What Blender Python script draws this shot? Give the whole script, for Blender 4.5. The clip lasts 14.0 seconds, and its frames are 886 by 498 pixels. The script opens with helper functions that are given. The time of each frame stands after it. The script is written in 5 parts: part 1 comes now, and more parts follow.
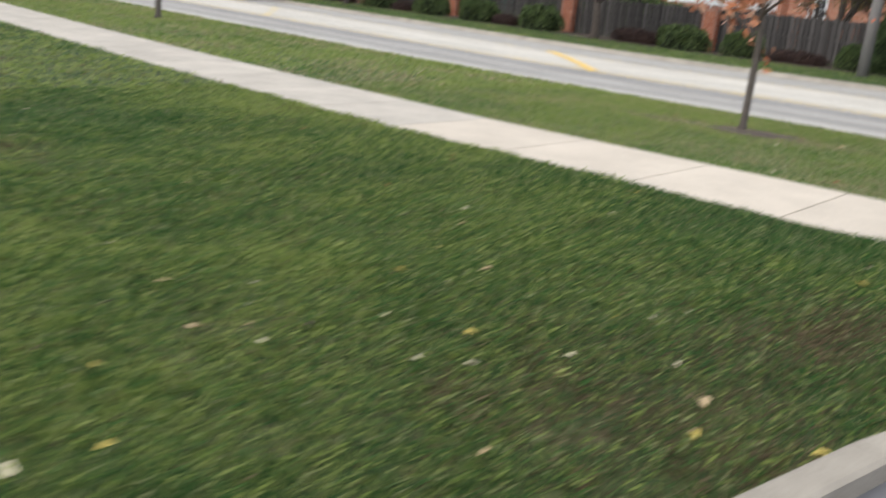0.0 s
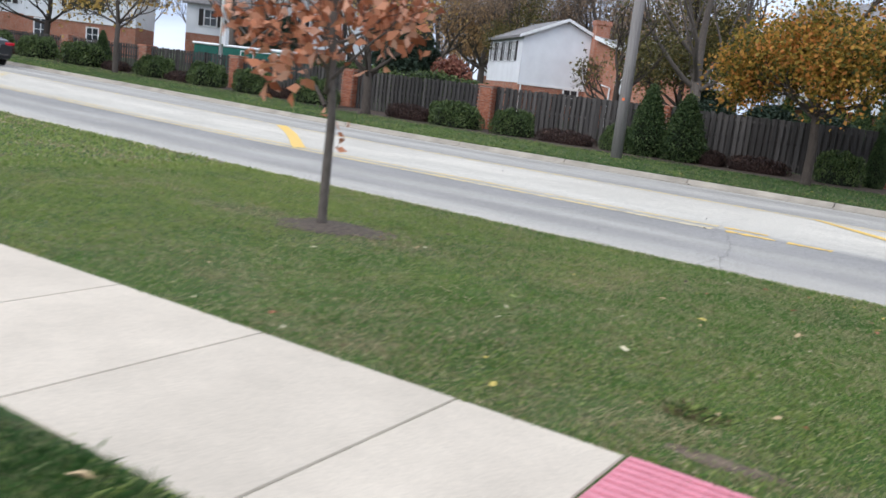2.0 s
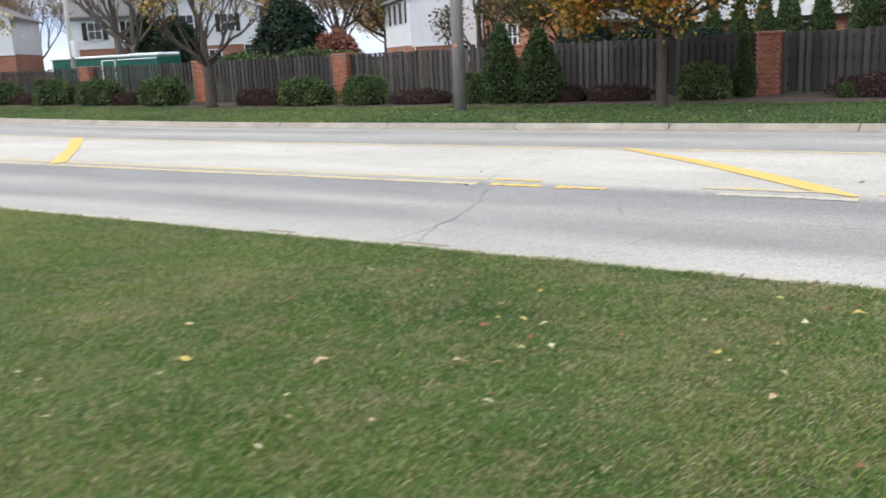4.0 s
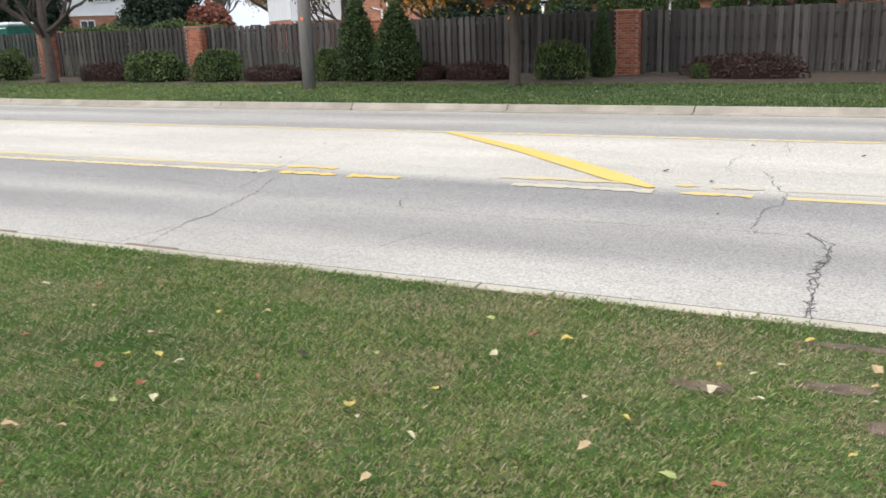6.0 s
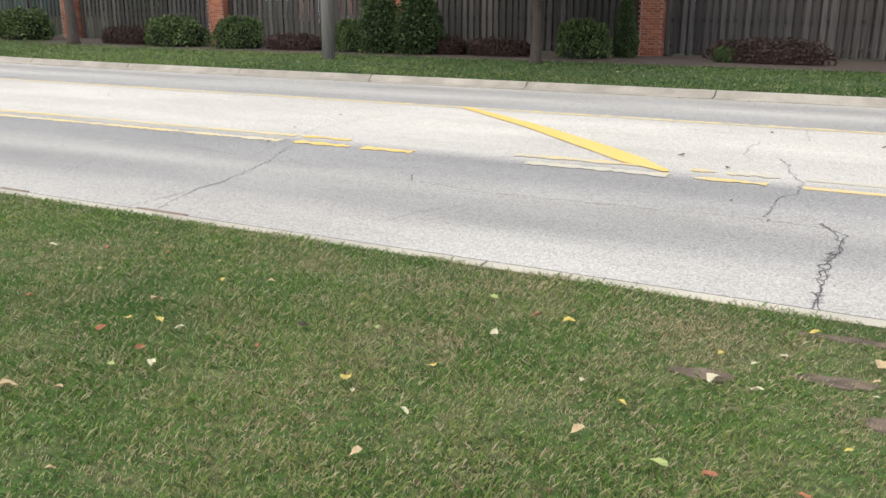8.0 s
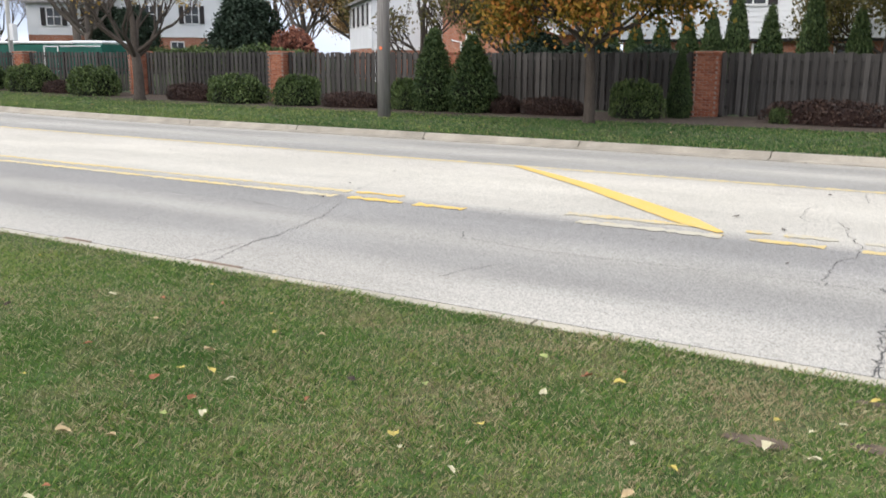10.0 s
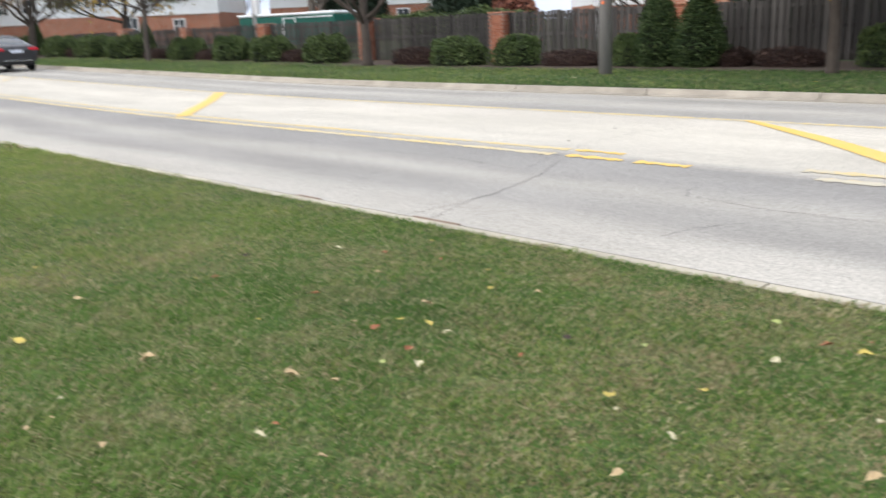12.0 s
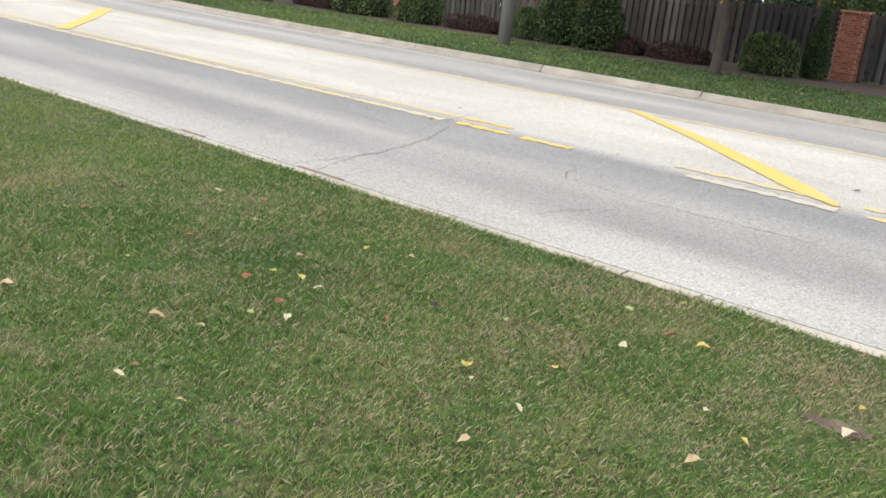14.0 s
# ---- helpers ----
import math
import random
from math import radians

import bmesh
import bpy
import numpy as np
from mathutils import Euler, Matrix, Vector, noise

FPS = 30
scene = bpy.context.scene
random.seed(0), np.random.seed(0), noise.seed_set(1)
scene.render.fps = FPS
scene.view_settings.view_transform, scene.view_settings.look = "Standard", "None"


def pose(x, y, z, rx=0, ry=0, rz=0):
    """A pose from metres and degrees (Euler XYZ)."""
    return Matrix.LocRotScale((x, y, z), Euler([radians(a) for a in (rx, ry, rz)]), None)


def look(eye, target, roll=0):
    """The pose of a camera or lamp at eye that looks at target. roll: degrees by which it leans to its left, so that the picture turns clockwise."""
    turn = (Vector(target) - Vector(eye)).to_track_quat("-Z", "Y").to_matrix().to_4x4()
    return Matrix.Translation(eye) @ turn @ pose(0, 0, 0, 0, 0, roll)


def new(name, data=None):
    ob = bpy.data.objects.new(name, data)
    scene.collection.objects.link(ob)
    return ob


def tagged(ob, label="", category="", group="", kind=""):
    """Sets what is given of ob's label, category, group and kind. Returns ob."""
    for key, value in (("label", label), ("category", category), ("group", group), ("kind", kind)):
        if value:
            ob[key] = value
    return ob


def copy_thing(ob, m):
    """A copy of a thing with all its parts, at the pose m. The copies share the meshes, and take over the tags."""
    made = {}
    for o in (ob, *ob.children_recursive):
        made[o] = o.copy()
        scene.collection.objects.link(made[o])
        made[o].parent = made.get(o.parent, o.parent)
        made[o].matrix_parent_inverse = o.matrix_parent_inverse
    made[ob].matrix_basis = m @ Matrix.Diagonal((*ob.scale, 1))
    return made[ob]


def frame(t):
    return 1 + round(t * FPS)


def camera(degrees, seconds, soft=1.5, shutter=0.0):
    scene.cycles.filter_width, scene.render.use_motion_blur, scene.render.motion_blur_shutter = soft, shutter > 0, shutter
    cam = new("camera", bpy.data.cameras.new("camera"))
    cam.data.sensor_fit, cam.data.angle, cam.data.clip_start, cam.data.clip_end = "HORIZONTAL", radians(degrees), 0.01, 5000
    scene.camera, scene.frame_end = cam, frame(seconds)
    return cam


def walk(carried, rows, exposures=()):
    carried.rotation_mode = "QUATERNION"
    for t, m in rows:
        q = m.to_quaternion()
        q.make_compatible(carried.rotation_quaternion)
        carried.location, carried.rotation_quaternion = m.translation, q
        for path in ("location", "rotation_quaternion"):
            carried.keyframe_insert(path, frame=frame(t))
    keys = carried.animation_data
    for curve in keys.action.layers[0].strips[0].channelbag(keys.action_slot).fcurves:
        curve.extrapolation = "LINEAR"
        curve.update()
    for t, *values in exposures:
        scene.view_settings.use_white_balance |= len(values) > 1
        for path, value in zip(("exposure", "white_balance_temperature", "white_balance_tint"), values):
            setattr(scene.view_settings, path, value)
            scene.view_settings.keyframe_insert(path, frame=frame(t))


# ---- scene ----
# ================= camera and walk =================
cam = camera(53.8, 14.0, soft=1.6, shutter=0.5)
PATH = [
    (0, (-3.523, -10.296, 1.587), (-4.746, -8.821, 1.018), 5.4),
    (0.5, (-3.252, -9.031, 1.595), (-4.371, -7.434, 1.151), 8.2),
    (1, (-2.853, -7.887, 1.698), (-3.865, -6.225, 1.238), 8.3),
    (1.5, (-2.48, -6.604, 1.742), (-3.466, -4.905, 1.367), 6.8),
    (2, (-2.095, -5.279, 1.762), (-3.129, -3.609, 1.387), 6.7),
    (2.5, (-1.559, -4.197, 1.797), (-2.619, -2.538, 1.442), 5.3),
    (3, (-1.099, -3.094, 1.778), (-2.127, -1.422, 1.393), 3.5),
    (3.5, (-0.591, -2.073, 1.764), (-1.521, -0.37, 1.278), 1.9),
    (4, (-0.268, -1.213, 1.659), (-1.259, 0.468, 1.222), -2.8),
    (6.5, (0.597, 0.499, 1.563), (-0.182, 2.267, 1.044), -1.5),
    (7, (0.597, 0.5, 1.564), (-0.192, 2.256, 1.019), -1.1),
    (7.5, (0.592, 0.498, 1.561), (-0.215, 2.243, 1.011), -0.3),
    (10, (0.598, 0.48, 1.57), (-0.349, 2.19, 1.146), 0.3),
    (10.5, (0.596, 0.478, 1.583), (-0.381, 2.188, 1.237), 2.5),
    (11, (0.618, 0.446, 1.605), (-0.513, 2.052, 1.226), 2.7),
    (11.5, (0.591, 0.385, 1.575), (-0.618, 1.912, 1.12), 2.3),
    (12, (0.545, 0.568, 1.512), (-0.792, 1.969, 1.012), -2.4),
    (12.5, (0.645, 0.478, 1.547), (-0.879, 1.72, 1.181), -4.1),
    (13, (0.623, 0.48, 1.56), (-0.848, 1.788, 1.207), -1.4),
    (13.5, (0.627, 0.464, 1.579), (-0.549, 1.997, 1.062), 4.3),
    (14, (0.61, 0.511, 1.586), (-0.497, 2.069, 0.994), 6.1),
]
walk(cam, [(t, look(eye, target, roll)) for t, eye, target, roll in PATH],
     exposures=[(0, 0.57, 6500, 10), (0.5, 0.57, 6250, 10), (1, 0.64, 6250, 10), (2, 0.54, 6000, 10), (3, 0.6, 6000, 10), (4, 0.7, 6250, 10), (6.5, 0.76, 6500, 10), (10, 0.72, 6500, 10),
                (12, 0.8, 6500, 10), (12.5, 0.93, 6450, 10), (13, 0.68, 6450, 10), (13.5, 0.7, 6500, 10), (14, 0.78, 6500, 10)])

# ================= world and sun: an overcast autumn day =================
SUN_EL, SUN_AZ = radians(38), radians(205)
world = bpy.data.worlds.new("overcast_sky")
scene.world = world
world.use_nodes = True
wn, wl = world.node_tree.nodes, world.node_tree.links
wn.clear()
w_out, w_bg = wn.new("ShaderNodeOutputWorld"), wn.new("ShaderNodeBackground")
w_sky = wn.new("ShaderNodeTexSky")
w_sky.sky_type, w_sky.sun_disc, w_sky.sun_elevation, w_sky.sun_rotation = "NISHITA", False, SUN_EL, SUN_AZ
w_sky.dust_density, w_sky.air_density = 4.0, 1.0
w_co, w_map, w_noise = wn.new("ShaderNodeTexCoord"), wn.new("ShaderNodeMapping"), wn.new("ShaderNodeTexNoise")
w_map.inputs["Scale"].default_value = (1.2, 1.2, 7.0)
w_noise.inputs["Scale"].default_value, w_noise.inputs["Detail"].default_value = 2.2, 5
w_ramp = wn.new("ShaderNodeValToRGB")
w_ramp.color_ramp.elements[0].position, w_ramp.color_ramp.elements[1].position = 0.36, 0.66
w_ramp.color_ramp.elements[0].color, w_ramp.color_ramp.elements[1].color = (5.6, 6.2, 7.4, 1), (9.6, 9.7, 10.0, 1)
w_mix = wn.new("ShaderNodeMix")
w_mix.data_type = "RGBA"
w_mix.inputs["Factor"].default_value = 0.88
wl.new(w_co.outputs["Generated"], w_map.inputs["Vector"])
wl.new(w_map.outputs["Vector"], w_noise.inputs["Vector"])
wl.new(w_noise.outputs["Fac"], w_ramp.inputs["Fac"])
wl.new(w_sky.outputs["Color"], w_mix.inputs["A"])
wl.new(w_ramp.outputs["Color"], w_mix.inputs["B"])
# an overcast vault is dimmer at the horizon than overhead
w_sep, w_lift, w_mul = wn.new("ShaderNodeSeparateXYZ"), wn.new("ShaderNodeValToRGB"), wn.new("ShaderNodeMix")
w_lift.color_ramp.elements[0].position, w_lift.color_ramp.elements[1].position = 0.0, 0.85
w_lift.color_ramp.elements[0].color, w_lift.color_ramp.elements[1].color = (0.62, 0.655, 0.72, 1), (1.0, 0.985, 0.95, 1)
w_mul.data_type, w_mul.blend_type = "RGBA", "MULTIPLY"
w_mul.inputs["Factor"].default_value = 1.0
wl.new(w_co.outputs["Generated"], w_sep.inputs[0])
wl.new(w_sep.outputs["Z"], w_lift.inputs["Fac"])
wl.new(w_mix.outputs["Result"], w_mul.inputs["A"])
wl.new(w_lift.outputs["Color"], w_mul.inputs["B"])
wl.new(w_mul.outputs["Result"], w_bg.inputs["Color"])
wl.new(w_bg.outputs["Background"], w_out.inputs["Surface"])
w_bg.inputs["Strength"].default_value = 0.133

sun = new("sun", bpy.data.lights.new("sun", "SUN"))
sun.data.energy, sun.data.angle, sun.data.color = 1.0, radians(40), (1.0, 0.96, 0.9)
sun.matrix_world = look((0, 0, 30), (0 - 30 * math.sin(SUN_AZ) / math.tan(SUN_EL), 0 - 30 * math.cos(SUN_AZ) / math.tan(SUN_EL), 0))

# ================= lie of the land =================
SLOPE = 0.043  # the road runs a little askew of the x axis


def rise(x):
    """The land climbs gently towards the west."""
    d = -14.0 - x
    return 0.0 if d < 0 else (d * d / 20 * 0.0145 if d < 10 else 0.0145 * (min(d, 60) - 5))


LAWN_OFF, LAWN_Z = [-3, 0, 1, 2, 3, 4, 5, 5.69], [0, 0, -0.005, -0.025, -0.06, -0.105, -0.155, -0.195]


def lawn_z(x, y):
    """The lawn strip falls gently to the road."""
    return np.interp(y + SLOPE * x, LAWN_OFF, LAWN_Z)


def along(x, off):
    return off - SLOPE * x


# ================= node helpers and materials =================
class Nodes:
    def __init__(self, name, rough=0.8, spec=0.3):
        self.m = bpy.data.materials.new(name)
        self.m.use_nodes = True
        self.t = self.m.node_tree
        self.b = self.t.nodes["Principled BSDF"]
        self.b.inputs["Roughness"].default_value = rough
        self.b.inputs["Specular IOR Level"].default_value = spec
        self.co = self.t.nodes.new("ShaderNodeTexCoord").outputs["Object"]

    def n(self, kind):
        return self.t.nodes.new("ShaderNode" + kind)

    def link(self, a, b):
        self.t.links.new(a, b)

    def put(self, sock, v):
        if hasattr(v, "node"):
            self.link(v, sock)
        elif isinstance(v, (tuple, list)) and len(v) == 3 and sock.type == "RGBA":
            sock.default_value = (*v, 1)
        else:
            sock.default_value = v

    def world_co(self):
        return self.n("NewGeometry").outputs["Position"]

    def scaled(self, co, s):
        m = self.n("Mapping")
        self.link(co, m.inputs["Vector"])
        m.inputs["Scale"].default_value = s
        return m.outputs["Vector"]

    def noise(self, scale, detail=3, co=None, rough=0.55):
        x = self.n("TexNoise")
        self.link(co or self.co, x.inputs["Vector"])
        x.inputs["Scale"].default_value, x.inputs["Detail"].default_value, x.inputs["Roughness"].default_value = scale, detail, rough
        return x.outputs["Fac"]

    def ramp(self, fac, stops):
        r = self.n("ValToRGB")
        e = r.color_ramp.elements
        while len(e) < len(stops):
            e.new(0.5)
        for el, (p, c) in zip(e, stops):
            el.position = p
            el.color = (*c, 1) if isinstance(c, tuple) else (c, c, c, 1)
        self.link(fac, r.inputs["Fac"])
        return r.outputs["Color"]

    def mix(self, fac, a, b, how="MIX"):
        x = self.n("Mix")
        x.data_type, x.blend_type = "RGBA", how
        self.put(x.inputs["Factor"], fac)
        self.put(x.inputs["A"], a)
        self.put(x.inputs["B"], b)
        return x.outputs["Result"]

    def math(self, op, a, b=0.0):
        x = self.n("Math")
        x.operation = op
        self.put(x.inputs[0], a)
        self.put(x.inputs[1], b)
        return x.outputs[0]

    def island(self):
        return self.n("NewGeometry").outputs["Random Per Island"]

    def rand(self):
        return self.n("ObjectInfo").outputs["Random"]

    def bump(self, h, strength=0.4, dist=0.01):
        x = self.n("Bump")
        x.inputs["Strength"].default_value, x.inputs["Distance"].default_value = strength, dist
        self.link(h, x.inputs["Height"])
        self.link(x.outputs["Normal"], self.b.inputs["Normal"])

    def color(self, v):
        self.put(self.b.inputs["Base Color"], v)
        return self.m


def plain(name, col, rough=0.6, var=0.15, scale=8.0, metal=0.0, bump=0.0, spec=0.3):
    k = Nodes(name, rough, spec)
    k.b.inputs["Metallic"].default_value = metal
    f = k.noise(scale, 5)
    dark, light = tuple(c * (1 - var) for c in col), tuple(min(1, c * (1 + var)) for c in col)
    if bump:
        k.bump(k.noise(scale * 6, 4), bump)
    return k.color(k.ramp(f, [(0.3, dark), (0.7, light)]))


def make_turf(name, blade, lush=False):
    k = Nodes(name, 0.85 if not blade else 0.6, 0.2)
    p = k.world_co()
    big = k.mix(0.4, k.noise(0.35, 4, p), k.noise(1.1, 4, p))
    mid = k.mix(0.45, k.noise(1.6, 5, p, 0.65), k.noise(8.0, 4, p))
    fine = k.noise(22, 4, p)
    deep = k.ramp(big, [(0.3, (0.032, 0.098, 0.024)), (0.5, (0.052, 0.13, 0.031)), (0.7, (0.082, 0.17, 0.043))])
    mixed = k.ramp(big, [(0.3, (0.06, 0.15, 0.028)), (0.5, (0.105, 0.215, 0.04)), (0.7, (0.165, 0.27, 0.056))])
    straw = (0.40, 0.34, 0.19)
    if blade:
        green = deep if lush else mixed
    else:
        sep = k.n("SeparateXYZ")
        k.link(p, sep.inputs[0])
        green = k.mix(k.ramp(k.math("MULTIPLY", k.math("ADD", sep.outputs["Y"], 10.0), 0.03), [(0.21, 0.0), (0.235, 1.0), (0.68, 1.0), (0.72, 0.0)]), deep, mixed)
    dry = k.ramp(mid, [(0.58, 0.0), (0.8, 0.5)] if lush else [(0.49, 0.0), (0.68, 0.72)])
    c = k.mix(dry, green, straw)
    if blade:
        isl = k.island()
        c = k.mix(k.ramp(isl, [(0.0, 0.0), (0.76, 0.06), (0.92, 0.85)]), c, (0.54, 0.47, 0.29) if not lush else (0.32, 0.33, 0.16))
        c = k.mix(1.0, c, k.ramp(isl, [(0.0, 0.45), (0.5, 1.12), (1.0, 1.0)]), "MULTIPLY")
    else:
        c = k.mix(k.ramp(k.noise(70, 3, p), [(0.45, 0.0), (0.65, 0.4)]), c, straw)
        # fine noise darkens the sheet for thatch and shade between blades, painted in
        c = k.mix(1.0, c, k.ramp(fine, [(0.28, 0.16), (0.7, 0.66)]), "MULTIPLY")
        k.bump(fine, 0.8, 0.03)
        return k.color(c)
    tr, mx = k.n("BsdfTranslucent"), k.n("MixShader")
    k.link(c, tr.inputs["Color"])
    mx.inputs[0].default_value = 0.4
    k.link(k.b.outputs[0], mx.inputs[1])
    k.link(tr.outputs[0], mx.inputs[2])
    k.link(mx.outputs[0], k.t.nodes["Material Output"].inputs["Surface"])
    return k.color(c)


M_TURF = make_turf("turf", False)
M_BLADE = make_turf("grass_blade", True)
M_BLADE_LUSH = make_turf("lush_grass_blade", True, True)


def make_blade(name, stops):
    """Blades of one sort, each of its own shade."""
    k = Nodes(name, 0.65, 0.2)
    c = k.ramp(k.mix(0.35, k.island(), k.noise(2.5, 3, k.world_co())), stops)
    tr, mx = k.n("BsdfTranslucent"), k.n("MixShader")
    k.link(c, tr.inputs["Color"])
    mx.inputs[0].default_value = 0.35
    k.link(k.b.outputs[0], mx.inputs[1])
    k.link(tr.outputs[0], mx.inputs[2])
    k.link(mx.outputs[0], k.t.nodes["Material Output"].inputs["Surface"])
    return k.color(c)


M_BLADE_PALE = make_blade("yellow_green_grass_blade", [(0.1, (0.15, 0.22, 0.05)), (0.5, (0.25, 0.31, 0.08)), (0.9, (0.38, 0.42, 0.15))])
M_BLADE_DEAD = make_blade("brown_dead_grass_blade", [(0.1, (0.06, 0.042, 0.026)), (0.5, (0.13, 0.092, 0.052)), (0.9, (0.27, 0.21, 0.125))])
M_BLADE_DRY = make_blade("dead_grass_blade", [(0.1, (0.17, 0.125, 0.075)), (0.4, (0.34, 0.27, 0.155)), (0.7, (0.50, 0.415, 0.25)), (0.95, (0.62, 0.54, 0.36))])


def make_asphalt():
    k = Nodes("worn_asphalt", 0.85, 0.25)
    sep = k.n("SeparateXYZ")
    k.link(k.co, sep.inputs[0])
    wob = k.math("MULTIPLY", k.math("SUBTRACT", k.noise(0.5, 3, k.scaled(k.co, (0.25, 1, 1))), 0.5), 0.55)
    y = k.math("DIVIDE", k.math("ADD", sep.outputs["Y"], wob), 20.0)
    # worn wheel tracks, a pale centre lane and stained strips between
    lane = k.ramp(y, [(0.2800, (0.47, 0.45, 0.42)), (0.3205, (0.45, 0.43, 0.405)), (0.3475, (0.325, 0.315, 0.305)), (0.3700, (0.33, 0.32, 0.31)), (0.3965, (0.395, 0.38, 0.36)),
                      (0.4265, (0.30, 0.292, 0.288)), (0.4570, (0.29, 0.283, 0.28)), (0.4795, (0.52, 0.495, 0.455)), (0.5645, (0.575, 0.545, 0.495)), (0.6305, (0.53, 0.50, 0.46)),
                      (0.6400, (0.345, 0.335, 0.325)), (0.6680, (0.36, 0.35, 0.335)), (0.7000, (0.44, 0.42, 0.395)), (0.7400, (0.34, 0.33, 0.318)), (0.7720, (0.42, 0.40, 0.37))])
    patch = k.ramp(k.noise(0.7, 6, k.scaled(k.co, (0.4, 1.6, 1))), [(0.3, 0.86), (0.7, 1.1)])
    c = k.mix(1.0, lane, patch, "MULTIPLY")
    grit = k.n("TexVoronoi")
    k.link(k.co, grit.inputs["Vector"])
    grit.inputs["Scale"].default_value = 90
    g = k.mix(1.0, k.ramp(grit.outputs["Color"], [(0.1, 0.66), (0.5, 1.0), (0.9, 1.18)]), k.ramp(k.noise(45, 5), [(0.3, 0.82), (0.7, 1.12)]), "MULTIPLY")
    k.bump(grit.outputs["Distance"], 0.5, 0.006)
    return k.color(k.mix(1.0, k.mix(1.0, c, (1.0, 0.985, 0.945), "MULTIPLY"), g, "MULTIPLY"))


M_ASPHALT = make_asphalt()


def make_paint():
    k = Nodes("worn_yellow_road_paint", 0.7, 0.3)
    w = k.mix(0.6, k.noise(14, 6, None, 0.7), k.noise(0.9, 4, k.scaled(k.co, (0.5, 2, 1))))
    worn = k.ramp(w, [(0.42, 0.1), (0.52, 0.9)])
    return k.color(k.mix(worn, (0.64, 0.46, 0.15), (0.47, 0.445, 0.38)))


def make_fresh_paint():
    k = Nodes("yellow_road_paint", 0.65, 0.3)
    worn = k.ramp(k.mix(0.3, k.noise(18, 6, None, 0.7), k.noise(2.5, 4)), [(0.5, 0.0), (0.66, 0.75)])
    return k.color(k.mix(worn, (0.71, 0.475, 0.12), (0.60, 0.48, 0.26)))


def make_ghost_paint():
    """Nearly worn off: thin yellow islands left on the asphalt."""
    k = Nodes("ghost_of_yellow_road_paint", 0.8, 0.25)
    w = k.mix(0.5, k.noise(11, 6, None, 0.7), k.noise(1.3, 4, k.scaled(k.co, (0.5, 2, 1))))
    return k.color(k.mix(k.ramp(w, [(0.4, 0.1), (0.6, 0.85)]), (0.64, 0.48, 0.19), (0.52, 0.475, 0.37)))


def make_concrete(name, col, stain=0.25):
    k = Nodes(name, 0.88, 0.25)
    a = k.ramp(k.noise(1.3, 6, k.world_co(), 0.65), [(0.3, tuple(c * (1 - stain) for c in col)), (0.65, col)])
    a = k.mix(1.0, a, k.ramp(k.noise(60, 4), [(0.3, 0.86), (0.7, 1.08)]), "MULTIPLY")
    a = k.mix(1.0, a, k.ramp(k.rand(), [(0.0, 0.93), (1.0, 1.04)]), "MULTIPLY")
    k.bump(k.noise(120, 3), 0.25, 0.004)
    return k.color(a)


M_PAINT, M_PAINT2, M_PAINT3 = make_paint(), make_fresh_paint(), make_ghost_paint()
M_WALK = make_concrete("pale_concrete", (0.60, 0.525, 0.43), 0.16)
M_WALK_OLD = make_concrete("old_concrete", (0.52, 0.47, 0.40), 0.25)
M_CURB = make_concrete("curb_concrete", (0.42, 0.375, 0.31), 0.4)
M_CURB_NEAR = make_concrete("pale_curb_concrete", (0.55, 0.50, 0.40), 0.3)
M_CRACK = plain("crack_fill", (0.12, 0.115, 0.11), 0.9, 0.35, 20)
M_IRON = plain("rusted_iron", (0.21, 0.15, 0.11), 0.8, 0.3, 20)
M_SOIL = plain("bare_soil", (0.135, 0.10, 0.072), 0.95, 0.5, 9, bump=0.9)
M_MULCH = plain("bark_mulch", (0.075, 0.055, 0.042), 0.95, 0.5, 25, bump=0.9)


def make_tactile():
    k = Nodes("pink_tactile_paver", 0.8, 0.3)
    c = k.ramp(k.noise(2.2, 5), [(0.3, (0.56, 0.20, 0.25)), (0.7, (0.68, 0.285, 0.335))])
    return k.color(k.mix(1.0, c, k.ramp(k.noise(40, 4), [(0.3, 0.8), (0.7, 1.08)]), "MULTIPLY"))


M_TACTILE = make_tactile()


def make_wood(name, a, b, lengthwise=(14, 14, 0.8), rough=0.85):
    k = Nodes(name, rough, 0.2)
    f = k.noise(3.0, 6, k.scaled(k.co, lengthwise), 0.65)
    c = k.ramp(f, [(0.25, a), (0.75, b)])
    c = k.mix(1.0, c, k.ramp(k.rand(), [(0.0, 0.6), (0.6, 1.0), (1.0, 1.4)]), "MULTIPLY")
    k.bump(f, 0.4, 0.01)
    return k.color(c)


M_FENCE = make_wood("weathered_fence_wood", (0.036, 0.033, 0.031), (0.112, 0.103, 0.096))
M_POLE = make_wood("weathered_pole_wood", (0.12, 0.11, 0.105), (0.235, 0.22, 0.21), (10, 10, 0.4))
M_BARK = make_wood("bark", (0.035, 0.028, 0.023), (0.09, 0.074, 0.062), (9, 9, 2.5), 0.95)
M_BARK_GREY = make_wood("grey_bark", (0.09, 0.075, 0.065), (0.20, 0.17, 0.145), (9, 9, 2.5), 0.95)


def make_brick():
    k = Nodes("red_brick", 0.88, 0.2)
    c = k.ramp(k.rand(), [(0.0, (0.28, 0.10, 0.06)), (0.5, (0.40, 0.15, 0.085)), (1.0, (0.48, 0.21, 0.13))])
    k.bump(k.noise(60, 4), 0.4, 0.004)
    return k.color(k.mix(1.0, c, k.ramp(k.noise(18, 4), [(0.3, 0.75), (0.7, 1.15)]), "MULTIPLY"))


